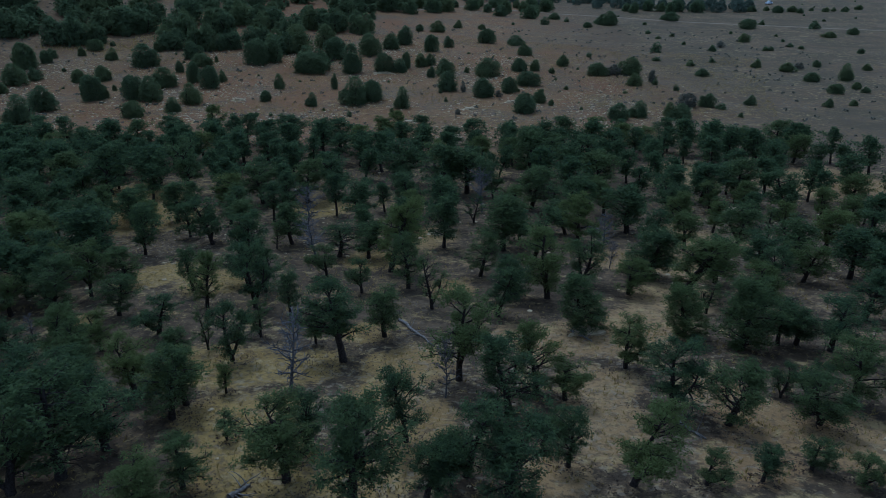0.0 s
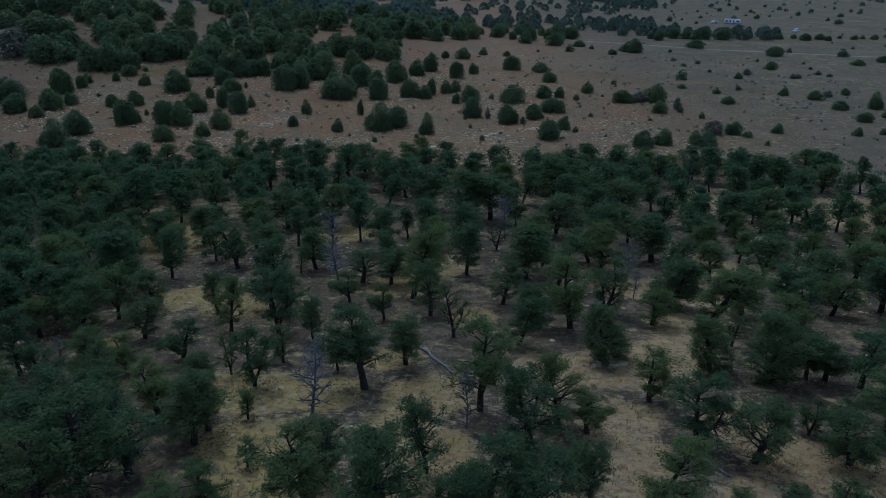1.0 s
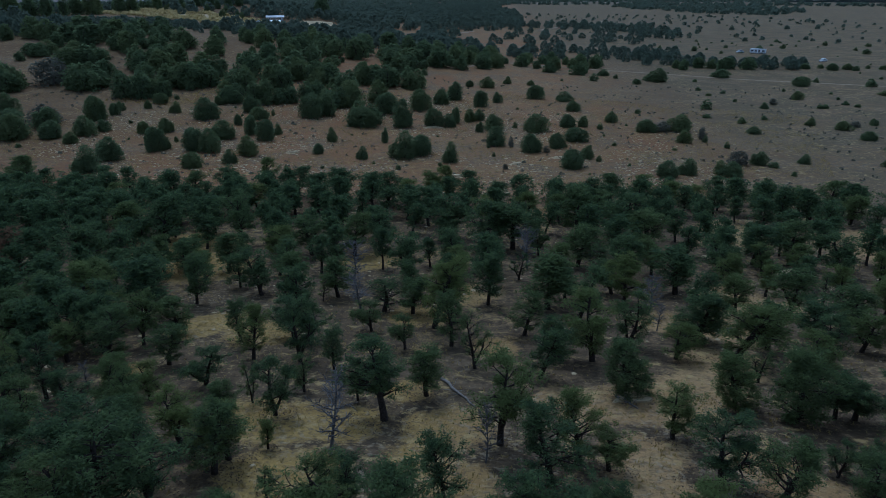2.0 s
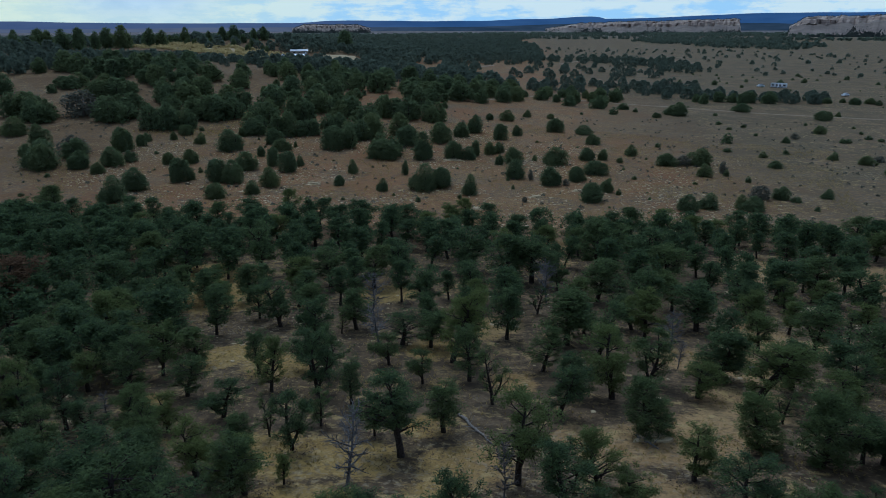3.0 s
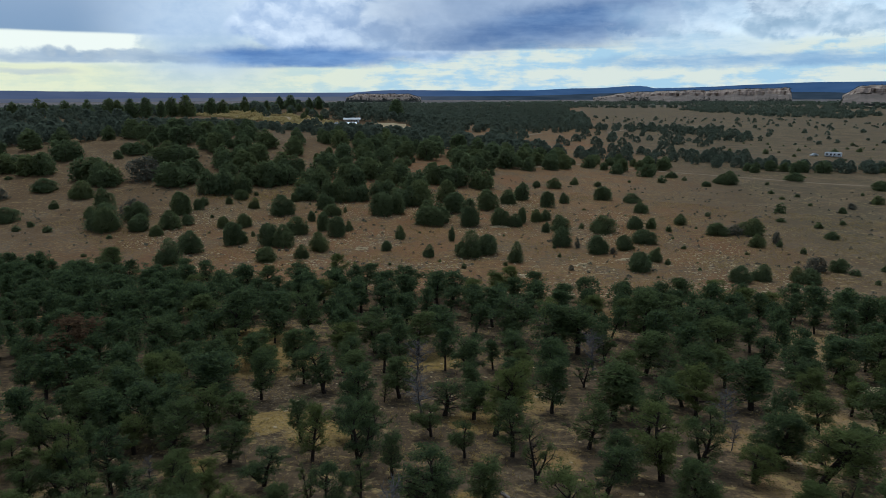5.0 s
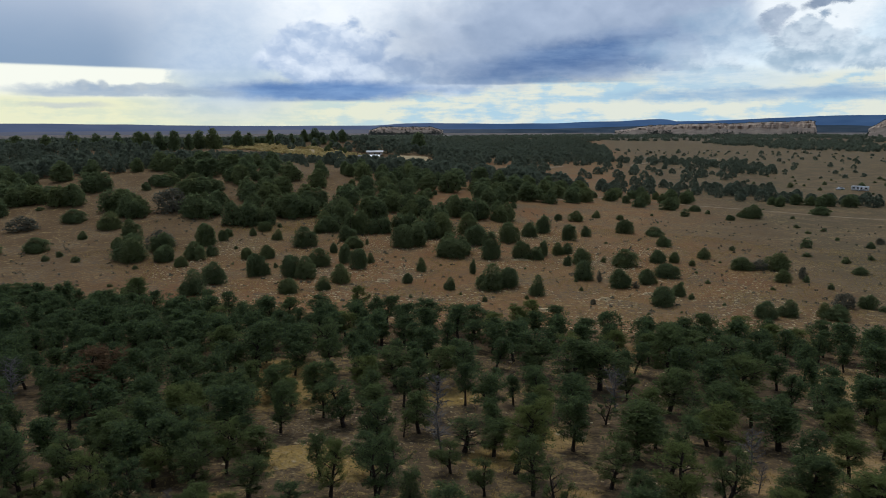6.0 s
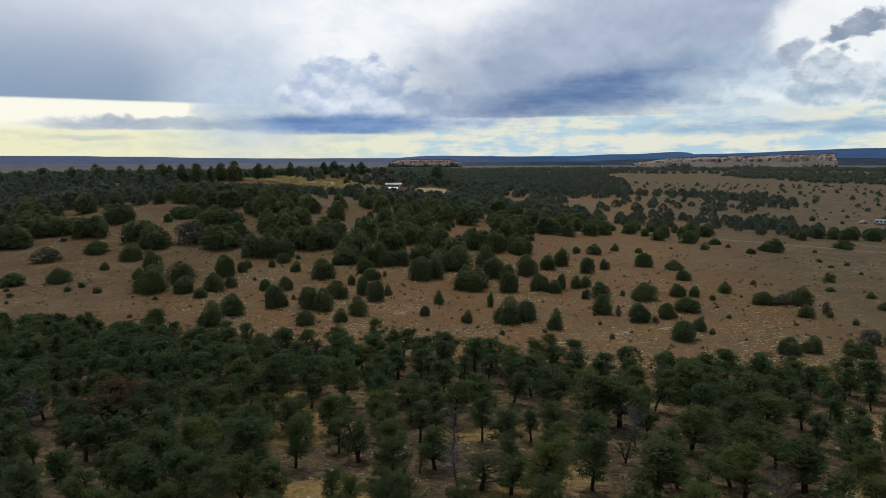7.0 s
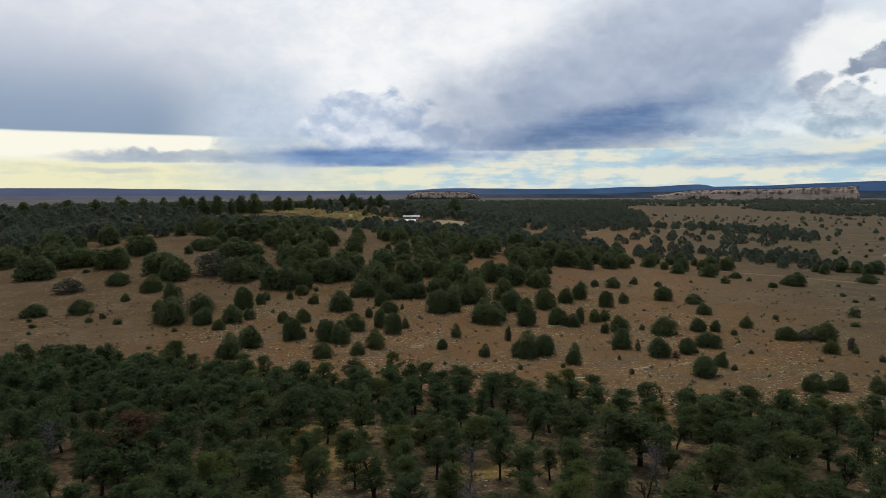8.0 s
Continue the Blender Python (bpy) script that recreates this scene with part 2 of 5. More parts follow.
def soil():
    """Dry range soil: buff sand, russet earth, straw grass, grey brush litter and stony pale patches."""
    m = Nodes("dry_soil", 0.97, 0.08)
    p = m.place()
    big = m.noise(p, 0.012, 5, 0.55)
    mid = m.noise(p, 0.09, 6, 0.62, 0.6)
    fine = m.noise(p, 1.1, 8, 0.68)
    tiny = m.noise(p, 5.0, 5, 0.7)
    sep = m.add("SeparateXYZ")
    m.link(p, sep.inputs[0])
    wood = m.ramp(m.math("ADD", sep.outputs[1], m.math("MULTIPLY", mid, 24.0)), 122.0, 104.0)
    rust = m.mix(m.ramp(big, 0.35, 0.65), (0.182, 0.090, 0.040), (0.188, 0.110, 0.050))
    rust = m.mix(m.ramp(m.math("ADD", sep.outputs[0], m.math("MULTIPLY", m.math("ADD", big, mid), 60.0)), 70.0, 130.0), rust, (0.094, 0.072, 0.041))
    # darker soil towards the west: lens vignette painted into the colour
    rust = m.mix(m.ramp(m.math("ADD", sep.outputs[0], m.math("MULTIPLY", mid, 50.0)), -30.0, -105.0, 0.0, 0.85), rust, (0.096, 0.062, 0.031))
    straw = m.mix(m.ramp(mid, 0.42, 0.70), rust, (0.180, 0.116, 0.054))
    sand = m.mix(m.ramp(mid, 0.38, 0.62), (0.230, 0.150, 0.050), (0.310, 0.210, 0.066))
    sand = m.mix(m.ramp(m.math("ADD", sep.outputs[0], m.math("MULTIPLY", big, 14.0)), 0.0, 12.0, 0.0, 0.75), sand, m.mix(m.ramp(mid, 0.38, 0.62), (0.255, 0.158, 0.075), (0.335, 0.220, 0.108)))
    sand = m.mix(m.ramp(m.noise(p, 3.2, 3, 0.6, 0.5), 0.50, 0.60, 0.0, 0.6), sand, (0.110, 0.082, 0.050))
    # needle duff of the closed wood, its colour deepened for tree shade too
    shaded_duff = m.mix(m.ramp(fine, 0.35, 0.65), (0.058, 0.043, 0.028), (0.124, 0.084, 0.045))
    open_sand = m.add("Attribute")
    open_sand.attribute_name = "sand"
    edge = m.ramp(m.math("ADD", open_sand.outputs["Fac"], m.math("ADD", m.math("ADD", m.math("MULTIPLY", mid, 0.9), m.math("MULTIPLY", tiny, 0.55)), m.math("MULTIPLY", fine, 1.1))), 1.28, 1.54)
    c = m.mix(wood, straw, m.mix(edge, shaded_duff, sand))
    litter = m.ramp(m.math("ADD", m.math("MULTIPLY", fine, 0.7), m.math("MULTIPLY", mid, 0.35)), 0.50, 0.62)
    c = m.mix(m.math("MULTIPLY", litter, m.math("SUBTRACT", 0.75, m.math("MULTIPLY", m.math("MULTIPLY", edge, wood), 0.5))), c, (0.085, 0.066, 0.050))
    c = m.mix(m.ramp(tiny, 0.58, 0.72, 0.0, 0.6), c, (0.07, 0.06, 0.045))
    straw_bits = m.math("MULTIPLY", m.ramp(m.noise(p, 0.75, 6, 0.72), 0.54, 0.66), m.ramp(m.noise(p, 0.03, 3), 0.35, 0.60, 0.25, 1.0))
    c = m.mix(m.math("MULTIPLY", straw_bits, 0.8), c, (0.345, 0.250, 0.105))
    c = m.mix(m.math("MULTIPLY", m.ramp(m.noise(p, 2.6, 4, 0.7), 0.56, 0.66), m.ramp(m.noise(p, 0.06, 3), 0.40, 0.58, 0.1, 0.6)), c, (0.360, 0.270, 0.130))
    stony = m.math("MULTIPLY", m.ramp(m.noise(p, 0.045, 4), 0.50, 0.62), m.ramp(m.noise(p, 2.2, 3, 0.5, 0.8), 0.56, 0.64))
    c = m.mix(m.math("MULTIPLY", stony, 0.35), c, (0.30, 0.25, 0.175))
    # distance haze painted over the far plains: paler, greyer soil colour
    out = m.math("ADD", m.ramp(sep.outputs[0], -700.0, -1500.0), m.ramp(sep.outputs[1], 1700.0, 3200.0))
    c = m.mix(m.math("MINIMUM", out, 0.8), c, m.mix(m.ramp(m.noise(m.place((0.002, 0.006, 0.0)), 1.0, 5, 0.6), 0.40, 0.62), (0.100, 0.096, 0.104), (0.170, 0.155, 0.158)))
    m.color(c)
    m.bump(m.math("ADD", m.math("MULTIPLY", fine, 1.0), m.math("MULTIPLY", tiny, 0.35)), 0.7, 0.18)
    return m.mat


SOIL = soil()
NEEDLES = foliage("pinyon_needles", (0.050, 0.073, 0.042), (0.126, 0.170, 0.068), (0.164, 0.184, 0.054))
SCALES = foliage("juniper_foliage", (0.092, 0.120, 0.064), (0.148, 0.184, 0.082), (0.152, 0.172, 0.068))
BRUSH = foliage("grey_brush", (0.085, 0.088, 0.066), (0.16, 0.158, 0.122), (0.12, 0.115, 0.085))
RUSTY = foliage("dead_needles", (0.085, 0.056, 0.034), (0.19, 0.120, 0.066), (0.15, 0.095, 0.052))
# greyer, bluer green for distant trees: haze painted into the foliage colour
HAZED_GREEN = foliage("hazed_far_woods", (0.088, 0.110, 0.088), (0.138, 0.162, 0.114), (0.110, 0.130, 0.096))
BARK = bark("dark_bark", (0.020, 0.016, 0.014), (0.058, 0.047, 0.040))
SNAGWOOD = bark("snag_wood", (0.075, 0.070, 0.070), (0.17, 0.16, 0.158))
DEADWOOD = bark("weathered_wood", (0.12, 0.105, 0.09), (0.24, 0.215, 0.19))
STONE = plain("pale_stone", (0.30, 0.23, 0.13), (0.50, 0.40, 0.24), 1.5, 0.95, 0.03)
LITTER = foliage("needle_litter", (0.055, 0.043, 0.036), (0.12, 0.090, 0.066), (0.09, 0.068, 0.052))
TUFT = foliage("dry_grass", (0.21, 0.155, 0.052), (0.46, 0.345, 0.12), (0.30, 0.22, 0.09))
STRAW_BRUSH = foliage("straw_brush", (0.34, 0.27, 0.12), (0.56, 0.46, 0.22), (0.42, 0.33, 0.15))
DIRT = plain("road_dirt", (0.18, 0.135, 0.085), (0.25, 0.19, 0.12), 0.5, 0.98, 0.03)
CLEARING = plain("straw_clearing", (0.30, 0.225, 0.12), (0.38, 0.30, 0.17), 0.2, 0.98, 0.03)


def rise(x, y):
    """Height of the land: a wooded slope under the camera, a flat range below it and a hill in the west."""
    z = 18.2 * math.exp(-(max(y, 0.0) / 62) ** 1.3) - 1.0
    z += 30 * math.exp(-((x + 370) / 190) ** 2 - ((y - 600) / 220) ** 2)
    z += 9 * math.exp(-((x + 610) / 110) ** 2 - ((y - 570) / 160) ** 2) - 13 * math.exp(-((x + 370) / 130) ** 2 - ((y - 600) / 170) ** 2)
    z += 10 * math.exp(-((x + 225) / 70) ** 2 - ((y - 665) / 60) ** 2)
    z += 16 * math.exp(-((x + 180) / 130) ** 2 - ((y - 320) / 120) ** 2)
    return z


def lumps(x, y):
    return 0.22 * noise.noise((x * 0.11, y * 0.11, 1.0)) + 0.07 * noise.noise((x * 0.6, y * 0.6, 4.0))


def surface(x, y):
    """The land with its small lumps, which are left out far away."""
    fade = 1 - math.hypot(x, y) / 230
    return rise(x, y) + (lumps(x, y) * fade if fade > 0 else 0.0)


def mesh_object(name, verts, faces, material, smooth=False):
    me = bpy.data.meshes.new(name)
    me.from_pydata(verts, [], faces)
    me.materials.append(material)
    if smooth:
        me.polygons.foreach_set("use_smooth", [True] * len(me.polygons))
    me.update()
    return new(name, me)


def part(name, bm, material, parent, label=""):
    me = bpy.data.meshes.new(name)
    bm.to_mesh(me)
    bm.free()
    me.materials.append(material)
    ob = new(name, me)
    ob.parent = parent
    return tagged(ob, label)


def data_part(name, verts, faces, material, parent, label="", smooth=False):
    ob = mesh_object(name, verts, faces, material, smooth)
    ob.parent = parent
    return tagged(ob, label)


# ---- the land ----
# sandy, grassy openings in the wood: middle and radius
OPEN = (
    (-10.8, 29.8, 1.3), (-9.6, 24.2, 1.0), (-7.5, 20.5, 1.3), (-12.5, 30.6, 1.1), (-7.3, 29.8, 1.0), (-4.5, 34.7, 0.8), (-1.9, 29.9, 1.2), (-2.8, 26.5, 0.9),
    (-1.1, 24.2, 0.9), (-1.4, 21.3, 0.7), (0.6, 43.6, 1.0), (-5.8, 50.9, 1.3), (7.7, 33.8, 1.3), (10.2, 34.3, 1.5), (12.7, 36.2, 1.4), (7.7, 27.8, 1.0),
    (7.1, 24.2, 1.0), (6.9, 21.8, 0.7), (18.4, 49.3, 1.6), (15.8, 41.1, 1.4), (13.9, 24.3, 1.1), (14.4, 22.8, 0.9), (12.0, 20.6, 1.0), (17.0, 21.3, 1.1),
    (17.7, 23.2, 0.8), (-16.8, 45.0, 1.3), (-21.4, 47.7, 1.3), (-22.8, 36.2, 0.7), (4.4, 34.7, 0.8), (-8.0, 24.7, 0.9), (-3.9, 19.8, 0.7), (-2.4, 19.4, 0.7),
)
OPEN += (
    (4.2, 19.7, 0.7), (13.1, 27.1, 0.8), (16.0, 21.8, 0.7), (-1.3, 58.1, 1.3), (6.4, 85.7, 1.0), (-33.3, 75.2, 1.8), (-30.4, 66.5, 1.3), (32.0, 89.0, 1.9),
    (49.9, 79.7, 2.4), (-22.4, 45.0, 1.0), (21.4, 60.1, 1.1), (21.6, 51.8, 1.0), (5.5, 32.2, 0.7),
    (-29.9, 65.1, 2.8), (-35.9, 73.6, 2.7), (22.7, 56.1, 2.0), (49.2, 81.0, 4.3), (30.6, 82.4, 1.7), (6.3, 97.2, 1.9), (-37.4, 66.2, 2.0), (14.3, 50.8, 1.3), (-13.1, 68.7, 1.4),
)


def is_open(x, y):
    """Sandy openings in the wood."""
    return any((x - a) ** 2 + (y - b) ** 2 < r * r for a, b, r in OPEN)


def land():
    verts, faces, rings, spokes = [(0.0, 0.0, surface(0, 0))], [], 250, 420
    for i in range(rings):
        r = 3.0 * (4920 / 3.0) ** (i / (rings - 1))
        for j in range(spokes):
            a = 2 * math.pi * j / spokes
            x, y = r * math.sin(a), r * math.cos(a)
            verts.append((x, y, surface(x, y) if r < 900 else rise(x, y)))
    for j in range(spokes):
        faces.append((0, 1 + (j + 1) % spokes, 1 + j))
    for i in range(rings - 1):
        p, q = 1 + i * spokes, 1 + (i + 1) * spokes
        for j in range(spokes):
            k = (j + 1) % spokes
            faces.append((p + j, p + k, q + k, q + j))
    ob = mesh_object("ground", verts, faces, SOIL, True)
    sand = ob.data.attributes.new("sand", "FLOAT", "POINT")
    sand.data.foreach_set("value", [max(max(0.0, 1.0 - 0.40 * math.hypot(x - a, y - b) / r) for a, b, r in OPEN) if abs(x) < 90 and -5 < y < 130 else 0.0 for x, y, _ in verts])
    tagged(ob, "dry russet and buff range soil with sparse grass and stones", "ground", kind="structure")


land()


# ---- trees ----
def tube(verts, faces, path, radii, sides=5):
    """A tapered round limb along a path."""
    start = len(verts)
    for i, p in enumerate(path):
        d = (path[min(i + 1, len(path) - 1)] - path[max(i - 1, 0)]).normalized()
        u = d.orthogonal().normalized()
        v = d.cross(u)
        for k in range(sides):
            a = 2 * math.pi * k / sides
            verts.append(tuple(p + (u * math.cos(a) + v * math.sin(a)) * radii[i]))
    for i in range(len(path) - 1):
        for k in range(sides):
            n = (k + 1) % sides
            b = start + i * sides
            faces.append((b + k, b + n, b + sides + n, b + sides + k))
    faces.append(tuple(start + (len(path) - 1) * sides + k for k in range(sides)))


def bend(rng, start, direction, length, steps, wander, lift=0.0):
    pts, d = [start.copy()], direction.normalized()
    for _ in range(steps):
        d = (d + Vector((rng.gauss(0, wander), rng.gauss(0, wander), rng.gauss(0, wander) + lift))).normalized()
        pts.append(pts[-1] + d * (length / steps))
    return pts


def leaf(rng, verts, faces, q, out, z, slim, loose):
    """One small pointed blade at q, lying roughly across the direction out, as leaves do on the face of a crown."""
    n = (out + Vector((rng.gauss(0, loose), rng.gauss(0, loose), rng.gauss(0.15, loose)))).normalized()
    t = n.orthogonal()
    t.rotate(Matrix.Rotation(rng.uniform(0, 6.28), 3, n))
    w = n.cross(t) * z * slim
    k = len(verts)
    verts += [tuple(q - w), tuple(q + w), tuple(q + (t + n * 0.35) * z)]
    faces.append((k, k + 1, k + 2))


def sprays(rng, verts, faces, centre, spread, count, size, out, slim=0.36):
    """A tuft of scaly foliage round one twig end, facing out."""
    for _ in range(count):
        c = centre + Vector((rng.gauss(0, spread), rng.gauss(0, spread), rng.gauss(0, spread * 0.75)))
        leaf(rng, verts, faces, c, out, size * rng.uniform(0.6, 1.25), slim, 0.42)


def puff(rng, verts, faces, c, r, blades, blade, slim):
    """A rounded tuft of needles on one twig end, fullest on its upper side."""
    for _ in range(blades):
        d = Vector((rng.gauss(0, 1), rng.gauss(0, 1), rng.gauss(0.25, 0.8))).normalized()
        q = c + Vector((d.x, d.y, d.z * 0.85)) * r * rng.random() ** 0.45
        leaf(rng, verts, faces, q, d + Vector((0, 0, 0.25)), blade * rng.uniform(0.6, 1.35), slim, 0.5)


def pinyon(rng, limbs=30, per=44, low=0.26, sparse=False, bare=False, blade=0.08, slim=0.20, round_top=0.5, twigs=2, fine=True, girth=0.15, tuft=1.0):
    """Wood and needle meshes of a pine of 5 m: a crooked trunk, rising limbs and tufts of needles at the twig ends, with gaps between them."""
    wv, wf, lv, lf = [], [], [], []
    h = 4.7
    stem = bend(rng, Vector((0, 0, -0.2)), Vector((rng.gauss(0, .06), rng.gauss(0, .06), 1)), h, 8, 0.055, 0.05)
    tube(wv, wf, stem, [girth * (1 - 0.88 * i / 8) for i in range(9)], 7)
    lop = rng.uniform(0, 6.28)
    second = None
    if rng.random() < 0.45:
        second = bend(rng, stem[rng.choice((1, 2))], Vector((0.6 * math.cos(lop), 0.6 * math.sin(lop), 1.3)), h * rng.uniform(0.5, 0.68), 8, 0.08, 0.10)
        tube(wv, wf, second, [0.7 * girth * (1 - 0.85 * i / 8) for i in range(9)], 6)
    # dead stubs under the crown
    for i in range(rng.randint(2, 5)):
        p, a = stem[rng.choice((1, 2, 3))], rng.uniform(0, 6.28)
        tube(wv, wf, bend(rng, p, Vector((math.cos(a), math.sin(a), rng.uniform(-.1, .5))), rng.uniform(0.4, 0.9), 3, 0.2), [0.028, 0.02, 0.012, 0.005], 3)
    gap = [(rng.uniform(0, 6.28), rng.uniform(0.1, 0.8)) for _ in range(3)]
    for i in range(limbs):
        u = min(1.0, max(0.0, (i + rng.uniform(-0.6, 0.6)) / (limbs - 1)))
        lead = second if second and i % 3 == 1 else stem
        f = low + (0.98 - low) * u
        p = lead[min(int(f * 8), 7)].lerp(lead[min(int(f * 8) + 1, 8)], (f * 8) % 1)
        a = i * 2.4 + rng.uniform(-.5, .5)
        full = math.sin(math.pi * min(0.98, 0.20 + (0.78 - 0.10 * round_top) * u)) ** (1.0 - 0.5 * round_top) * (1 + 0.25 * math.cos(a - lop)) * (0.7 if lead is second else 1.0)
        if any(abs((a - g + 3.14) % 6.28 - 3.14) < 0.55 and abs(u - v) < 0.14 for g, v in gap):
            full *= 0.45
        reach = 1.25 * full * rng.uniform(0.6, 1.12)
        limb = bend(rng, p, Vector((math.cos(a), math.sin(a), 0.40 + 0.75 * u)), reach, 4, 0.17, 0.07)
        r0 = 0.046 * (1.15 - 0.8 * u)
        tube(wv, wf, limb if fine else limb[::2], [r0 * (1 - 0.8 * k / 4) + 0.005 for k in range(0, 5, 1 if fine else 2)], 4 if fine else 3)
        ends = [limb[4]]
        for k in (1, 2, 3, 4):
            for _ in range(3 if bare else twigs):
                if bare or rng.random() < (0.9 if k > 1 else 0.4):
                    tw = bend(rng, limb[k], Vector((math.cos(a) + rng.gauss(0, .8), math.sin(a) + rng.gauss(0, .8), 0.4 + rng.gauss(0, .45))), (0.30 + 0.8 * reach) * rng.uniform(0.25, 0.5), 2, 0.25, 0.05)
                    if fine:
                        tube(wv, wf, tw, [r0 * 0.4 + 0.005, r0 * 0.25 + 0.004, 0.004], 3)
                    ends.append(tw[2])
        if not bare:
            for e in ends:
                if not (sparse and rng.random() < 0.6):
                    puff(rng, lv, lf, e, tuft * rng.uniform(0.15, 0.33), int(per * rng.uniform(0.6, 1.4)), blade, slim)
    if not bare:
        for lead in (stem, second):
            if lead:
                puff(rng, lv, lf, lead[8], 0.24, per, blade, slim)
    return wv, wf, lv, lf


def juniper(rng, tufts=520, blades=5, blade=0.21, cone=0.0):
    """Wood and foliage of a dense bushy juniper, 3 m high and 3 m wide, leafy to the ground."""
    wv, wf, lv, lf = [], [], [], []
    for i in range(3):
        a = i * 2.1 + rng.random()
        p = bend(rng, Vector((0.1 * math.cos(a), 0.1 * math.sin(a), -0.15)), Vector((math.cos(a) * .5, math.sin(a) * .5, 1)), 2.3, 5, 0.12, 0.05)
        tube(wv, wf, p, [0.10, 0.085, 0.07, 0.05, 0.03, 0.012], 5)
    seed = rng.uniform(0, 90)
    lobes = [(rng.gauss(0, .15), rng.gauss(0, .15), rng.uniform(0.85, 1.05), rng.uniform(2.5, 3.0))]
    turn = rng.uniform(0, 6.28)
    for i in range(rng.randint(3, 5)):
        a, q = turn + i * 2.1 + rng.uniform(-.5, .5), rng.uniform(0.5, 0.95) * (1 - 0.5 * cone)
        lobes.append((q * math.cos(a), q * math.sin(a), rng.uniform(0.5, 0.85) * (1 - 0.35 * cone), rng.uniform(1.3, 2.5)))
    sizes = [r * h for _, _, r, h in lobes]
    made = 0
    while made < tufts:
        lx, ly, lr, lh = rng.choices(lobes, sizes)[0]
        f, a = rng.random() ** 0.85, rng.uniform(0, 6.283)
        # a leafy dome, fullest a third of the way up and rounded over at the top
        wide = lr * (1 - f ** (2.5 - 1.2 * cone)) ** 0.52 * (0.80 + 0.20 * min(1.0, f * 4))
        lump = 1 + 0.42 * noise.noise((math.cos(a) * 1.6 + seed, math.sin(a) * 1.6, f * 2.6)) + 0.30 * noise.noise((math.cos(a) * 4 + seed, math.sin(a) * 4, f * 7))
        deep = 1.0 if rng.random() < 0.75 else rng.uniform(0.6, 0.95)
        q = Vector((lx + math.cos(a) * wide * lump * deep, ly + math.sin(a) * wide * lump * deep, 0.05 + f * lh * (0.9 + 0.1 * lump)))
        made += 1
        sprays(rng, lv, lf, q, 0.11, blades, blade, Vector((math.cos(a), math.sin(a), 0.15 + 1.1 * f * f)))
    return wv, wf, lv, lf


def template(kind, rng, **options):
    """Mesh data of one tree: wood and crown, each shared by all its copies, brought to the kind's own height and width."""
    wv, wf, lv, lf = (pinyon if kind == "pinyon" else juniper)(rng, **options)
    high, wide = SIZE[kind]
    co = np.array(lv if lf else wv)
    span = (np.percentile(co, 99.3, axis=0) - np.percentile(co, 0.7, axis=0))[:2].mean()
    sx, sz = wide / span, high / co[:, 2].max()
    if kind == "juniper":
        sx = min(max(sx, 0.8), 1.25)
    wood = bpy.data.meshes.new("trunk")
    wood.from_pydata([(x * sx, y * sx, z * sz) for x, y, z in wv], [], wf)
    wood.polygons.foreach_set("use_smooth", [True] * len(wood.polygons))
    crown = None
    if lf:
        crown = bpy.data.meshes.new("crown")
        crown.from_pydata([(x * sx, y * sx, z * sz) for x, y, z in lv], [], lf)
    return wood, crown


def dressed(pair, wood_mat, leaf_mat):
    pair[0].materials.append(wood_mat)
    if pair[1]:
        pair[1].materials.append(leaf_mat)
    return pair


SIZE = {"pinyon": (4.9, 3.4), "juniper": (3.0, 2.9)}
rng = random.Random(11)


def pines(n, **options):
    return [dressed(template("pinyon", rng, low=rng.uniform(0.20, 0.36), round_top=rng.uniform(0.1, 1.0), **options), BARK, NEEDLES) for _ in range(n)]


PINYONS = pines(12)
MID_PINYONS = pines(9, limbs=26, per=26, blade=0.125, slim=0.22, tuft=1.3)
REAR_PINYONS = pines(9, limbs=27, per=12, blade=0.18, slim=0.26, fine=False, tuft=1.55)
SPARSE = pines(5, sparse=True, per=44)
SNAGS = [dressed(template("pinyon", rng, limbs=26, bare=True, girth=0.08), SNAGWOOD, NEEDLES) for _ in range(3)]
RUST_TREE = dressed(template("pinyon", rng, per=24, blade=0.14), BARK, RUSTY)
JUNIPERS = [dressed(template("juniper", rng, tufts=1500, blades=5, blade=0.115, cone=(0, 0, 0.1, 0, 0.25, 0, 0.6, 0.15)[i]), BARK, SCALES) for i in range(8)]
BUSHY = [dressed(template("pinyon", rng, limbs=40, per=62, low=0.05, round_top=rng.uniform(0, 0.6)), BARK, NEEDLES) for _ in range(3)]
GREY_BRUSH = [dressed(template("juniper", rng, tufts=240, blade=0.2), DEADWOOD, BRUSH) for _ in range(3)]
SMALL = [dressed(template("juniper", rng, tufts=150, blades=4, blade=0.32, cone=rng.choice((0, 0.3))), BARK, SCALES) for _ in range(5)]
HILL_TREES = [dressed(template("juniper", rng, tufts=560, blades=4, blade=0.20, cone=(0, 0, 0.1, 0.2, 0, 0.35, 0, 0)[i]), BARK, SCALES) for i in range(8)]
CREST_PINES = [dressed(template("juniper", rng, tufts=520, blades=4, blade=0.20, cone=(0, 0.2, 0.45, 0.1, 0.6, 0.3)[i]), BARK, SCALES) for i in range(6)]


def stand(name, pair, base, x, y, h, w, turn, label, category, group):
    """One tree, rooted in the ground, h high and w wide."""
    bh, bw = SIZE[base]
    ob = new(name)
    ob.matrix_basis = Matrix.LocRotScale((x, y, surface(x, y) - 0.03), Euler((0, 0, turn)), (w / bw, w / bw, h / bh))
    for key, me in zip(("trunk", "crown"), pair):
        if me:
            child = new(key, me)
            child.parent = ob
    return tagged(ob, label, category, group)


PLACED, LITTERED = [], []


